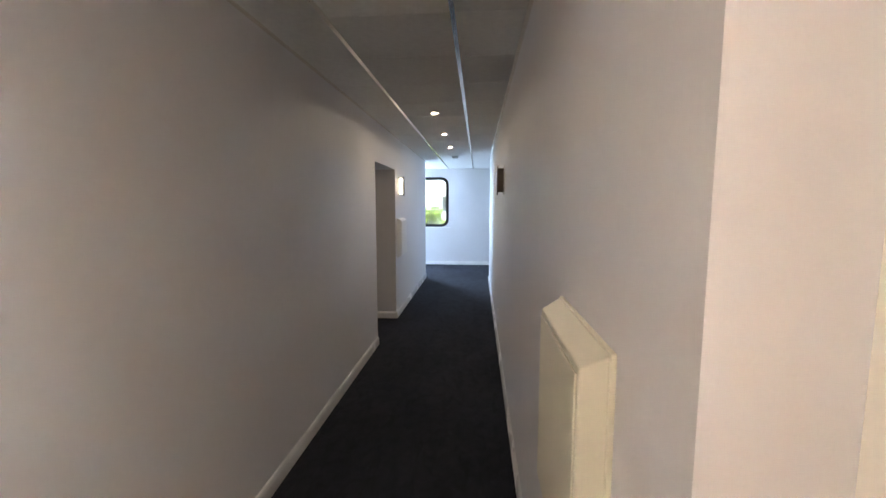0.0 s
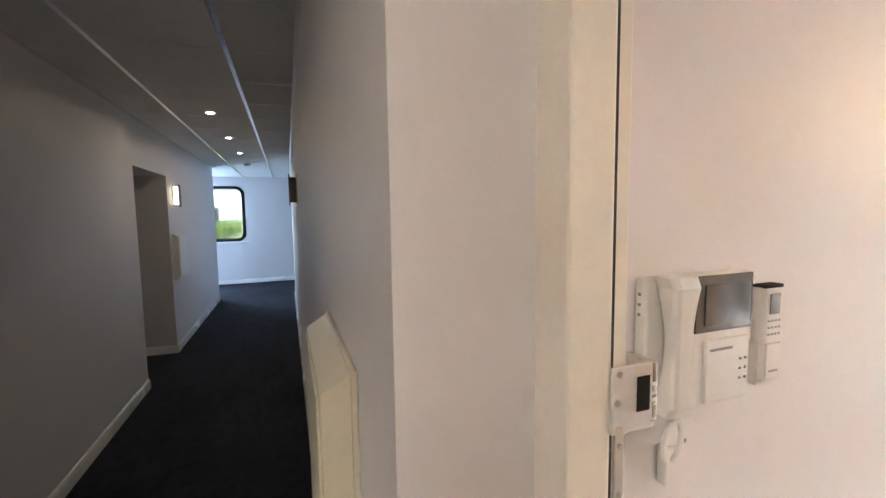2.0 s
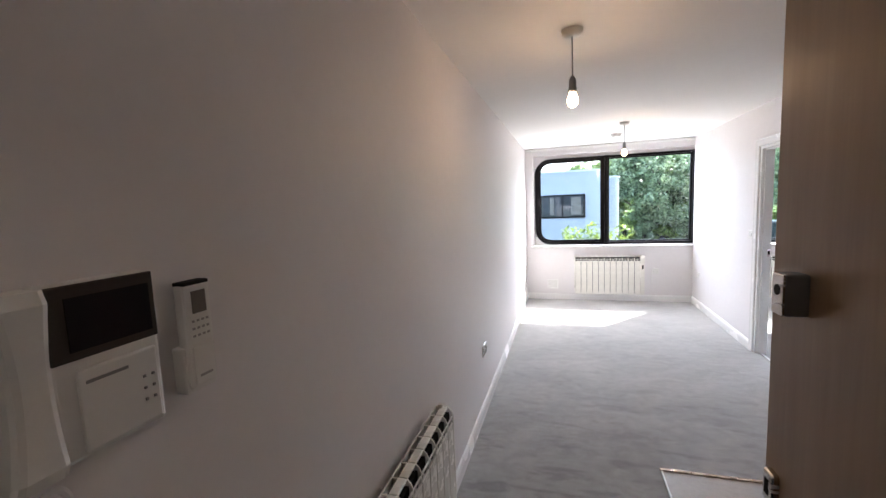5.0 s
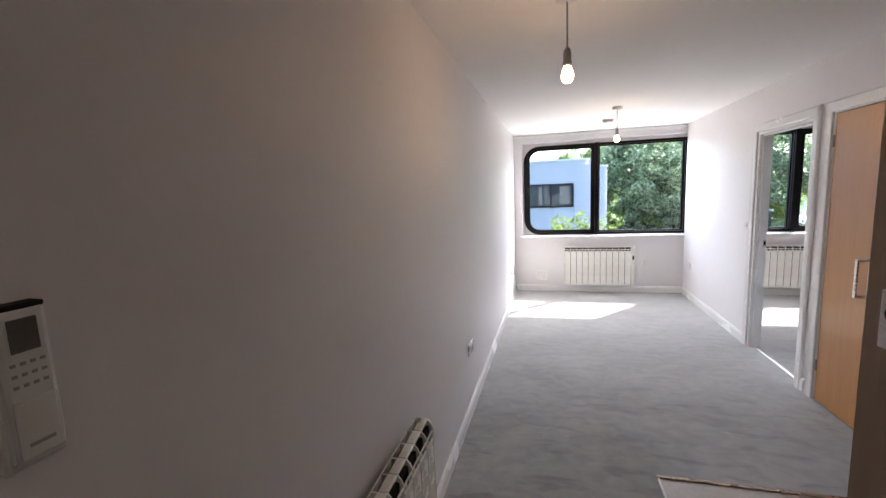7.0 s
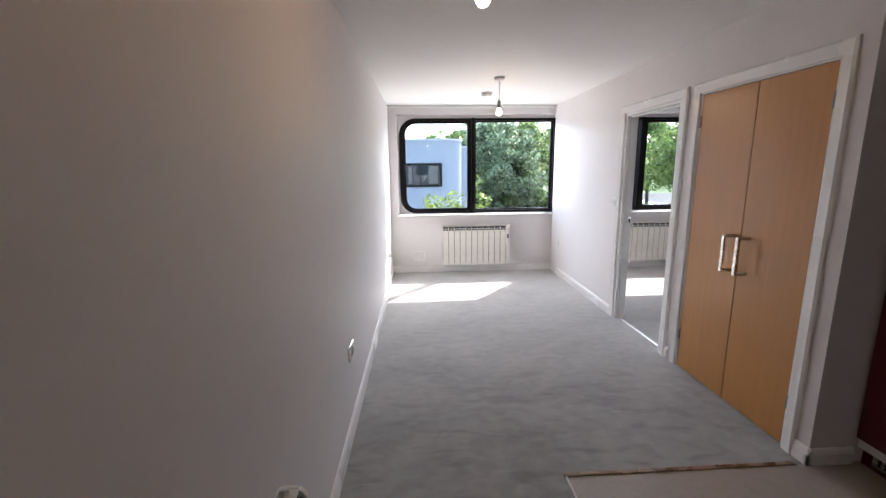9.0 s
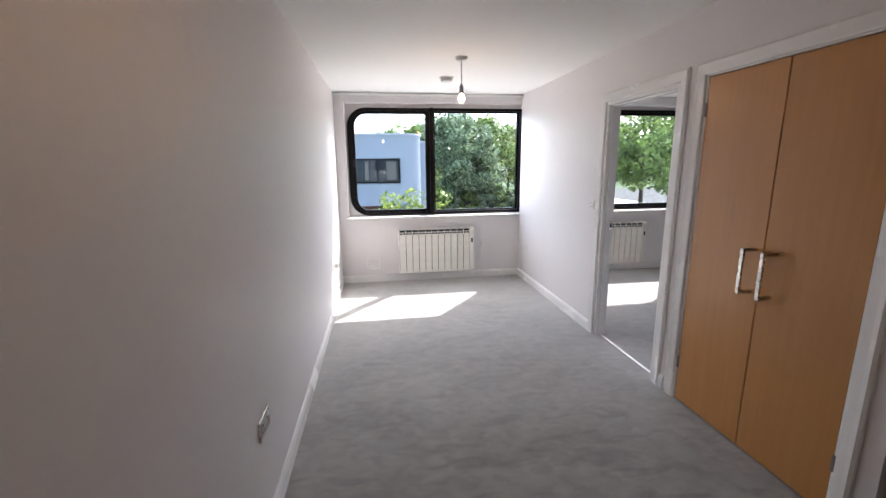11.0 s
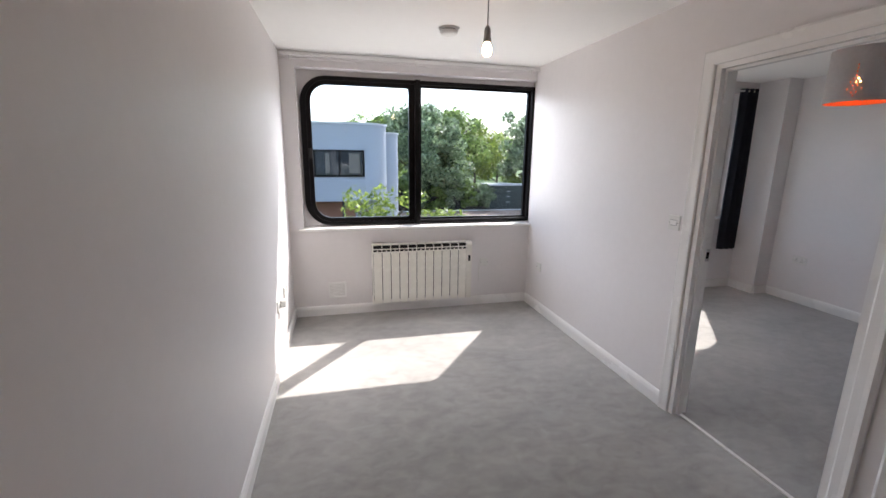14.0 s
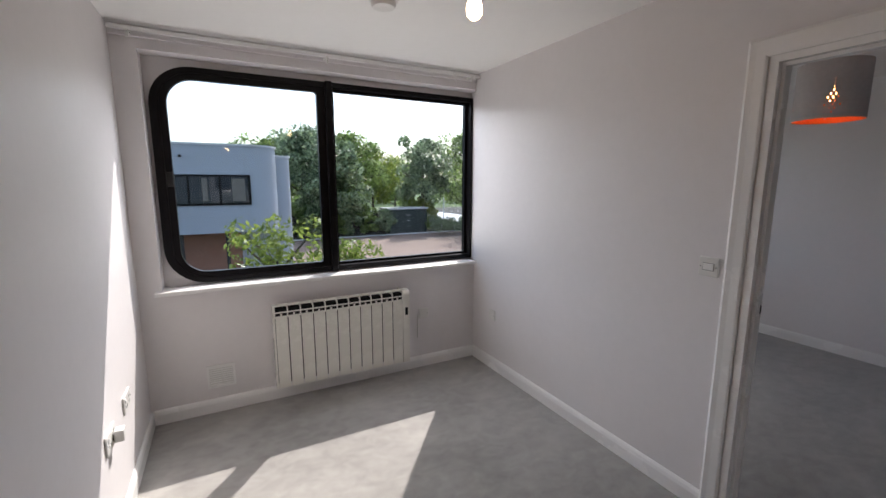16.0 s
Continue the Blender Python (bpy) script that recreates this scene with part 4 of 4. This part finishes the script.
# curtain rail over the living-room window
rail = thing("curtain_rail", "white double curtain rail above the window", "curtain rail", (WIN_X, -1.2, CEIL_Z))
RA = (WIN_X, -1.2, CEIL_Z)
part("batten", local(B(WIN_X - 0.022, WIN_X, -2.385, -0.004, 2.332, 2.388, bevel=0.003), RA), WALL, rail)
for dx, z in ((0.058, 2.362), (0.082, 2.352)):
    part("track", local(B(WIN_X - dx - 0.008, WIN_X - dx + 0.008, -2.375, -0.012, z - 0.011, z + 0.011, bevel=0.003), RA), GLOSS, rail)
for y in (-0.10, -1.17, -2.29):
    b = part("bracket", local(B(WIN_X - 0.10, WIN_X - 0.02, y - 0.010, y + 0.010, 2.338, 2.347, bevel=0.002), RA), PLASTIC, rail)
    part("hook", local(tube(bmesh.new(), (WIN_X - 0.092, y, 2.305), (WIN_X - 0.092, y, 2.340), 0.007, seg=12), RA), PLASTIC, b)

# ---------------------------------------------------------------- bedroom
cur = thing("curtain", "dark navy curtain hanging beside the bedroom window", "curtain", (8.70, -4.905, 0.50))
bm = bmesh.new()
nx, nz = 60, 10
grid = []
for k in range(nz + 1):
    z = 1.80 * k / nz
    row = []
    for i in range(nx + 1):
        u = i / nx
        wob = 0.004 * math.sin(9 * u + 3 * z)
        row.append((-0.12 + 0.24 * u + 0.02 * (1 - k / nz) * (u - 0.3), 0.036 * math.sin(u * math.pi * 2 * 3.5) * (0.8 + 0.2 * k / nz) + wob, z))
    grid.append(row)
vs = [[bm.verts.new((x - 0.0, -y0, z)) for y0, x, z in row] for row in grid]
for k in range(nz):
    for i in range(nx):
        bm.faces.new((vs[k][i], vs[k][i + 1], vs[k + 1][i + 1], vs[k + 1][i]))
bmesh.ops.solidify(bm, geom=bm.faces[:], thickness=0.003)
part("cloth", bm, NAVY, cur, smooth=True)
for i in range(3):
    bm = bmesh.new()
    tube(bm, (0.0, -0.07 + 0.07 * i, 1.745), (0.0, -0.066 + 0.07 * i, 1.745), 0.026, seg=20)
    part("eyelet", bm, CHROME, cur)
pole = thing("curtain_pole", "slim white bedroom curtain pole", "curtain pole", (8.70, -3.8, 2.275))
part("rod", tube(bmesh.new(), (0, -1.16, 0), (0, 1.2, 0), 0.011, seg=16), PLASTIC, pole)
part("finial", tube(bmesh.new(), (0, -1.185, 0), (0, -1.15, 0), 0.018, seg=16), CHROME, pole)
for y in (-1.12, 1.1):
    part("bracket", B(-0.008, 0.10, y - 0.008, y + 0.008, -0.008, 0.008, bevel=0.002), PLASTIC, pole)

LX, LY = 7.11, -4.05
shade = thing("pendant_lamp", "bedroom pendant with a pale drum shade lined in copper, lit", "pendant lamp", (LX, LY, CEIL_Z))
part("ceiling_rose", lathe(bmesh.new(), ((0.0, -0.030), (0.030, -0.030), (0.046, -0.022), (0.050, -0.004), (0.050, 0.0)), seg=28), PLASTIC, shade)
part("cable", tube(bmesh.new(), (0, 0, -0.16), (0, 0, -0.028), 0.0032, seg=10), PLASTIC, shade)
ZT, ZB, RS = -0.10, -0.455, 0.186
SEG = 96
rows = 16
tree_cells = {(1, 6), (2, 5), (2, 7), (3, 6), (3, 3), (3, 9), (4, 5), (4, 7), (5, 6), (6, 5), (6, 7), (7, 6), (9, 6), (10, 6), (5, 4), (5, 8), (8, 6)}


def pierced_drum(r, z0, z1):
    """Cylinder skin with the same cut-out pattern round its sides."""
    bm = bmesh.new()
    drum = [[bm.verts.new((r * math.cos(2 * math.pi * i / SEG), r * math.sin(2 * math.pi * i / SEG), z0 + (z1 - z0) * k / rows)) for i in range(SEG)] for k in range(rows + 1)]
    for k in range(rows):
        for i in range(SEG):
            q = [drum[k][i], drum[k][(i + 1) % SEG], drum[k + 1][(i + 1) % SEG], drum[k + 1][i]]
            if (k, i % 24) not in tree_cells:
                bm.faces.new(q)
                continue
            mid = sum((v.co for v in q), Vector()) / 4
            inner = [bm.verts.new(mid + (v.co - mid) * 0.55) for v in q]
            for a in range(4):
                c = (a + 1) % 4
                bm.faces.new((q[a], q[c], inner[c], inner[a]))
    return bm


body = part("shade", pierced_drum(RS, ZB, ZT), SHADE, shade, "pale drum shade pierced with a tree pattern", smooth=True)
part("lining", pierced_drum(RS - 0.003, ZB + 0.001, ZT - 0.001), COPPER, body, "shiny copper lining", smooth=True)
bm = bmesh.new()
for a in range(3):
    w = radians(120 * a)
    tube(bm, (0, 0, ZT - 0.06), (RS * math.cos(w), RS * math.sin(w), ZT - 0.01), 0.002, seg=6)
part("spider", bm, CHROME, shade)
part("bulb", lathe(bmesh.new(), ((0.013, -0.24), (0.020, -0.26), (0.030, -0.29), (0.026, -0.32), (0.0, -0.335)), seg=20), FILAMENT, shade, "lit warm bulb", smooth=True)
part("lamp_holder", lathe(bmesh.new(), ((0.0, -0.15), (0.015, -0.16), (0.018, -0.24), (0.0, -0.243)), seg=20), PLASTIC, shade)

# ---------------------------------------------------------------- kitchen corner
unit = thing("tall_kitchen_unit", "dark red glossy tall kitchen unit with a steel plinth grille", "kitchen unit", (4.19, -2.62, 0))
KU = (4.19, -2.62, 0)
part("carcass", local(B(3.895, 4.492, -3.245, -2.640, 0.10, 2.15), KU), PLASTIC, unit)
part("door", local(B(3.898, 4.489, -2.640, -2.620, 0.155, 1.10, bevel=0.002), KU), RED, unit)
part("door", local(B(3.898, 4.489, -2.640, -2.620, 1.104, 2.15, bevel=0.002), KU), RED, unit)
pl = part("plinth", local(B(3.895, 4.492, -2.69, -2.675, 0.004, 0.15), KU), RED, unit)
part("grille_frame", local(B(3.99, 4.44, -2.676, -2.668, 0.03, 0.125, bevel=0.003), KU), STEEL, pl, "brushed steel plinth vent")
for i in range(14):
    part("grille_slot", local(B(4.01 + 0.03 * i, 4.022 + 0.03 * i, -2.6675, -2.666, 0.045, 0.11), KU), HOLE, pl)
structure("trim_carpet_edge", B(4.497, 4.523, -2.335, -1.118, 0.0, 0.010, bevel=0.004), EDGE_BAR, "worn bronze-coloured carpet edging bar", "threshold strip")
structure("trim_carpet_side", B(2.80, 4.51, -1.132, -1.122, 0.0, 0.008, bevel=0.002), PLASTIC, "thin pale edging along the carpet", "threshold strip")

# ---------------------------------------------------------------- corridor fittings


def panel_heater(label, at, rz, enamel):
    h = thing("panel_heater", label, "wall heater", at, "corridor heaters", rz)
    bm = B(0, 0.46, -0.062, -0.010, 0, 0.56)
    for v in bm.verts:
        if v.co.y < -0.03:
            v.co.z += -0.030 if v.co.z > 0.3 else 0.030
            v.co.x += 0.012 if v.co.x < 0.2 else -0.012
    bmesh.ops.bevel(bm, geom=bm.edges[:], offset=0.004, segments=2, affect="EDGES", profile=0.5)
    part("case", bm, enamel, h)
    part("front_panel", B(0.024, 0.436, -0.066, -0.061, 0.044, 0.516, bevel=0.002), enamel, h)
    part("back_flange", B(-0.004, 0.464, -0.012, 0, -0.004, 0.564, bevel=0.003), enamel, h)
    return h


panel_heater("cream enamelled flat panel heater on the corridor wall", (CORR_R, 0.635, 0.80), -90, CREAM)
panel_heater("pale flat panel heater beyond the corridor recess", (CORR_L, 5.31, 0.86), 90, PLASTIC)


def sconce(label, at, rz, lamp):
    s = thing("wall_light", label, "wall light", at, "corridor wall lights", rz)
    part("back_plate", B(-0.045, 0.045, -0.012, 0, -0.13, 0.13, bevel=0.003), STEEL, s)
    part("front_plate", B(-0.05, 0.05, -0.072, -0.062, -0.135, 0.135, bevel=0.003), BRONZE, s)
    part("lamp", B(-0.03, 0.03, -0.0615, -0.0125, -0.11, 0.11, bevel=0.004), lamp, s)
    return s


sconce("slim metal up-and-down wall light on the corridor wall", (CORR_R, 3.40, 1.845), -90, BRONZE)
sconce("slim metal up-and-down wall light beyond the recess", (CORR_L, 5.50, 1.885), 90, SCONCE)

# ---------------------------------------------------------------- outdoors
GZ = -3.2
structure("ground", B(-400, 1200, -800, 800, GZ - 0.5, GZ), GRASS, "rough grass reaching the horizon", "ground")
structure("road", B(9.4, 75, -60, 40, GZ, GZ + 0.012), TARMAC, "grey tarmac road and car park", "road")
structure("pavement", B(26, 40.5, -24, -3.8, GZ + 0.012, GZ + 0.05), PAVING, "pinkish-brown block-paved yard", "paving")
structure("pavement_far", B(45, 74, -31, -19.5, GZ + 0.012, GZ + 0.04), COPING, "pale sunlit concrete hardstanding beyond the yard", "paving")
bm = bmesh.new()
box(bm, 40.5, 40.68, -24, -3.8, GZ, GZ + 0.14, 0.02, 1)
box(bm, 26, 40.6, -24.2, -24.0, GZ, GZ + 0.14, 0.02, 1)
structure("kerb", bm, COPING, "pale concrete kerb at the yard's edge", "kerb")

ob_at = (25.8, 2, GZ)
off = thing("office_building", "pale blue-grey rendered office building with rounded corners and strip windows", "building", ob_at)


def rounded_block(x0, x1, y0, y1, z0, z1, r, n=14):
    """A block whose corner at (x0, y0) is rounded."""
    bm = bmesh.new()
    pts = [(x0, y1)]
    for i in range(n + 1):
        a = radians(180 + 90 * i / n)
        pts.append((x0 + r + r * math.cos(a), y0 + r + r * math.sin(a)))
    pts += [(x1, y0), (x1, y1)]
    lo = [bm.verts.new((x, y, z0)) for x, y in pts]
    hi = [bm.verts.new((x, y, z1)) for x, y in pts]
    bm.faces.new(lo), bm.faces.new(hi)
    for i in range(len(pts)):
        j = (i + 1) % len(pts)
        bm.faces.new((lo[i], lo[j], hi[j], hi[i]))
    bmesh.ops.recalc_face_normals(bm, faces=bm.faces[:])
    return bm


part("wall", local(rounded_block(25.8, 34, -2.85, 22, -0.64, 3.02, 1.3), ob_at), RENDER_W, off)
part("roof", local(rounded_block(25.74, 34, -2.91, 22, 3.02, 3.10, 1.36), ob_at), COPING, off, "pale parapet coping")
part("wall", local(rounded_block(27.5, 36, -3.62, 10, GZ, 2.70, 0.8), ob_at), RENDER_W, off)
part("roof", local(rounded_block(27.44, 36, -3.68, 10, 2.70, 2.78, 0.86), ob_at), COPING, off)
wn1 = part("window", local(B(25.74, 25.79, -1.66, 4.3, 0.55, 1.82), ob_at), BLACK, off, "dark strip window")
for i, (a, b) in enumerate(((-1.55, -0.52), (-0.44, 0.62), (0.70, 1.72), (1.80, 2.90), (2.98, 4.2))):
    part("pane", local(B(25.72, 25.745, a, b, 0.64, 1.73), ob_at), OUT_GLASS, wn1)
    if i in (0, 1, 3):
        part("blind", local(B(25.708, 25.722, a + 0.12 + 0.3 * (i == 1), a + 0.62, 0.72, 1.66), ob_at), BLIND, wn1, "pale blind behind the glass")
part("wall", local(B(27.2, 33, -1.2, 22, GZ, -0.66), ob_at), BRICK, off, "brown brick ground floor")
for y in (-0.6, 1.1, 2.8, 4.5, 6.2):
    part("column", local(B(26.2, 26.35, y - 0.07, y + 0.07, GZ, -0.66), ob_at), FENCE, off)
    if y > 2:
        part("window", local(B(27.12, 27.19, y + 0.15, y + 1.5, GZ + 0.4, -1.0), ob_at), OUT_GLASS, off, "ground-floor glazing")
part("camera_dome", local(tube(bmesh.new(), (25.70, 0.86, 2.55), (25.80, 0.86, 2.55), 0.06, seg=12), ob_at), BLACK, off)

con = thing("steel_container", "dark green steel storage container in the yard", "container", (41.8, -15.6, GZ))
CN = (41.8, -15.6, GZ)
part("body", local(B(41.1, 43.2, -17.5, -13.7, GZ + 0.1, -0.95, bevel=0.03), CN), DGREEN, con)
part("lid", local(B(41.0, 43.3, -17.6, -13.6, -0.95, -0.82, bevel=0.03), CN), COPING, con, "pale edged lid")
for i in range(9):
    y = -17.35 + 0.43 * i
    part("rib", local(B(41.05, 41.11, y, y + 0.12, GZ + 0.15, -1.0), CN), DGREEN, con)
for z in (GZ + 0.7, GZ + 1.2, GZ + 1.7):
    part("latch", local(B(41.0, 41.06, -15.75, -15.45, z, z + 0.06), CN), COPING, con)
fence = thing("yard_fence", "dark close-boarded fence behind the yard", "fence", (41.5, -9, GZ))
FN = (41.5, -9, GZ)
me = None
for i in range(60):
    y = -13.5 + 0.155 * i
    if me is None:
        me = part("board", B(0, 0.025, -4.5, -4.36, 0.05, 2.0), FENCE, fence).data
    else:
        o = new("board", me)
        o.parent = fence
        o.location = (0.012 * (i % 2), 0.155 * i, 0.03 * math.sin(i * 2.3))
for i in range(5):
    part("post", B(0.03, 0.13, -4.5 + 2.3 * i, -4.4 + 2.3 * i, 0, 2.1), FENCE, fence)


def crown_mesh(rng, clumps, per, leaf):
    """Many small leaf blades scattered round clump centres."""
    verts, faces = [], []
    for (cx, cy, cz), rad in clumps:
        d = rng.normal(size=(per, 3))
        d /= np.linalg.norm(d, axis=1)[:, None]
        c = np.array((cx, cy, cz)) + d * (rad * (0.45 + 0.6 * rng.random((per, 1)) ** 0.5)) * np.array((1, 1, 0.8))
        u = rng.normal(size=(per, 3))
        u /= np.linalg.norm(u, axis=1)[:, None]
        w = np.cross(u, d + 0.6 * rng.normal(size=(per, 3)))
        w /= np.linalg.norm(w, axis=1)[:, None] + 1e-9
        s = leaf * (0.6 + 0.8 * rng.random((per, 1)))
        base = len(verts)
        quad = np.stack((c - u * s, c - w * s * 0.45, c + u * s, c + w * s * 0.45), axis=1).reshape(-1, 3)
        verts.extend(map(tuple, quad))
        faces.extend((base + 4 * k, base + 4 * k + 1, base + 4 * k + 2, base + 4 * k + 3) for k in range(per))
    me = bpy.data.meshes.new("crown")
    me.from_pydata(verts, [], faces)
    return me


def tree(label, at, height, width, mat, seed, clump_count=34, per=190, leaf=0.17, bare=0.28, group="yard trees", name="tree"):
    rng = np.random.default_rng(seed)
    t = thing(name, label, "tree" if name == "tree" else "shrub", at, group)
    bm = bmesh.new()
    tube(bm, (0, 0, -0.05), (0.1, 0.05, height * bare), 0.028 * height * 0.8, 0.02 * height * 0.8, 10)
    tube(bm, (0.1, 0.05, height * bare), (0.0, 0.1, height * 0.8), 0.02 * height * 0.8, 0.006 * height, 10)
    tips = []
    for i in range(9):
        a = 2.4 * i + rng.random()
        z0 = height * (bare + 0.05 * i * (0.9 - bare) * 2)
        tip = (width * 0.36 * math.cos(a), width * 0.36 * math.sin(a), min(height * 0.93, z0 + height * 0.16))
        tube(bm, (0.06, 0.05, min(z0, height * 0.75)), tip, 0.009 * height, 0.003 * height, 7)
        tips.append(tip)
    part("trunk", bm, BARK, t)
    clumps = []
    for i in range(clump_count):
        f = i / clump_count
        a, z = rng.random() * 6.283, bare * 0.9 + (1 - bare * 0.9) * (0.08 + 0.86 * rng.random())
        prof = math.sin(math.pi * min(1, (z - bare * 0.7) / (1 - bare * 0.7)) ** 0.75) * 0.5
        r = width * prof * (0.25 + 0.85 * rng.random())
        clumps.append(((r * math.cos(a), r * math.sin(a), height * z), width * (0.10 + 0.10 * rng.random())))
    for tip in tips:
        clumps.append((tip, width * (0.12 + 0.08 * rng.random())))
    me = crown_mesh(rng, clumps, per, leaf)
    me.materials.append(mat)
    o = new("crown", me)
    o.parent = t
    return t


def spot(az, dist):
    """A place on the ground by bearing and distance from the window end of the room."""
    return (5.8 + dist * math.cos(radians(az)), -0.5 + dist * math.sin(radians(az)), GZ)


for k, (az, dist, h, w, mat, per) in enumerate((
        (-6.0, 44, 9.0, 6.5, LEAF_A, 190), (-9.5, 40, 9.6, 6.0, LEAF_B, 240), (-12.5, 37, 9.2, 5.6, LEAF_B, 240), (-15.2, 42, 9.4, 6.5, LEAF_A, 220),
        (-18.5, 47, 8.2, 6.2, LEAF_C, 150), (-21.5, 52, 7.4, 6.0, LEAF_A, 170), (-25.3, 42, 9.4, 5.6, LEAF_B, 170), (-31.0, 46, 9.6, 6.5, LEAF_A, 200),
        (-36.0, 40, 10.0, 7.5, LEAF_A, 220), (-42.0, 34, 9.5, 7.5, LEAF_A, 220), (-48.0, 32, 9.5, 7.5, LEAF_B, 220), (-54.0, 34, 10.0, 7.5, LEAF_A, 200),
        (-2.0, 58, 9.2, 7.5, LEAF_A, 170), (3.5, 62, 8.4, 8.0, LEAF_B, 170))):
    low = 0.16 if k in (1, 2, 3) else 0.24
    tree("leafy green tree beyond the yard" if mat is not LEAF_B else "grey-green leafy tree beyond the yard", spot(az, dist), h, w, mat, 40 + k, per=per, bare=low)
tree("bright yellow-green shrub below the window", (13.9, -1.42, GZ), 4.1, 1.8, LEAF_C, 7, 15, 95, 0.060, 0.45, "", "shrub")
tree("bright yellow-green low shrub below the window", (14.3, -2.65, GZ), 3.45, 1.9, LEAF_C, 9, 20, 130, 0.060, 0.45, "", "shrub")
for k, (az, dist) in enumerate(((-27.5, 37), (-26.4, 39.5), (-29.5, 38), (-31.5, 38.5))):
    tree("low scrubby bush at the kerb", spot(az, dist), 1.5, 1.8, (LEAF_B, LEAF_A)[k % 2], 80 + k, 14, 80, 0.10, 0.2, "kerb bushes", "shrub")

for k, y in enumerate((-13.2, -11.6, -10.2, -8.7, -7.1, -5.6)):
    tree("dense dark-leaved bush growing before the fence", (40.9 + 0.25 * (k % 2), y, GZ), 2.3 + 0.35 * (k % 3), 2.2, (LEAF_B, LEAF_A)[k % 2], 90 + k, 18, 110, 0.12, 0.08, "fence bushes", "shrub")
tree("bright yellow-green bush by the container", (43.6, -17.9, GZ), 3.4, 3.0, LEAF_C, 99, 20, 120, 0.13, 0.1, "", "shrub")

# far wood along the horizon, and the street behind the lobby window
rng = np.random.default_rng(3)
clumps = [((x, y, GZ + 1.5 + 6.5 * rng.random()), 2.6 + 1.5 * rng.random()) for x, y in ((85 + 14 * rng.random(), -120 + 2.0 * i) for i in range(105))]
me = crown_mesh(rng, clumps, 120, 0.5)
me.materials.append(LEAF_A)
tagged(new("far_wood", me), "distant line of leafy trees", "trees", kind="stuff")
bk = thing("street_block", "pale rendered block seen through the lobby window", "building", (0, 42, GZ))
part("wall", B(-16, 14, 0, 8, 0, 7.5), COPING, bk)
part("roof", B(-16.2, 14.2, -0.2, 8.2, 7.5, 7.8), COPING, bk)
for i in range(7):
    for z in (1.0, 4.2):
        part("window", B(-14 + 4 * i, -12 + 4 * i, -0.06, 0.02, z, z + 1.5), OUT_GLASS, bk)
for k, x in enumerate((-9.0, -5.8, -2.6, 0.4, 3.5)):
    tree("bright green bush outside the lobby window", (x, 36 + 0.5 * (k % 2), GZ), 4.2 + 0.25 * (k % 3), 4.2, LEAF_C, 120 + k, 22, 110, 0.16, 0.06, "street bushes", "shrub")
post = thing("street_lamp", "slim grey street lamp column", "street lamp", spot(-28.0, 50))
part("column", tube(bmesh.new(), (0, 0, 0), (0, 0, 8.0), 0.09, 0.05, 12), COPING, post)
part("lantern", B(-0.15, 0.15, -0.1, 0.6, 7.95, 8.08, bevel=0.02), COPING, post)
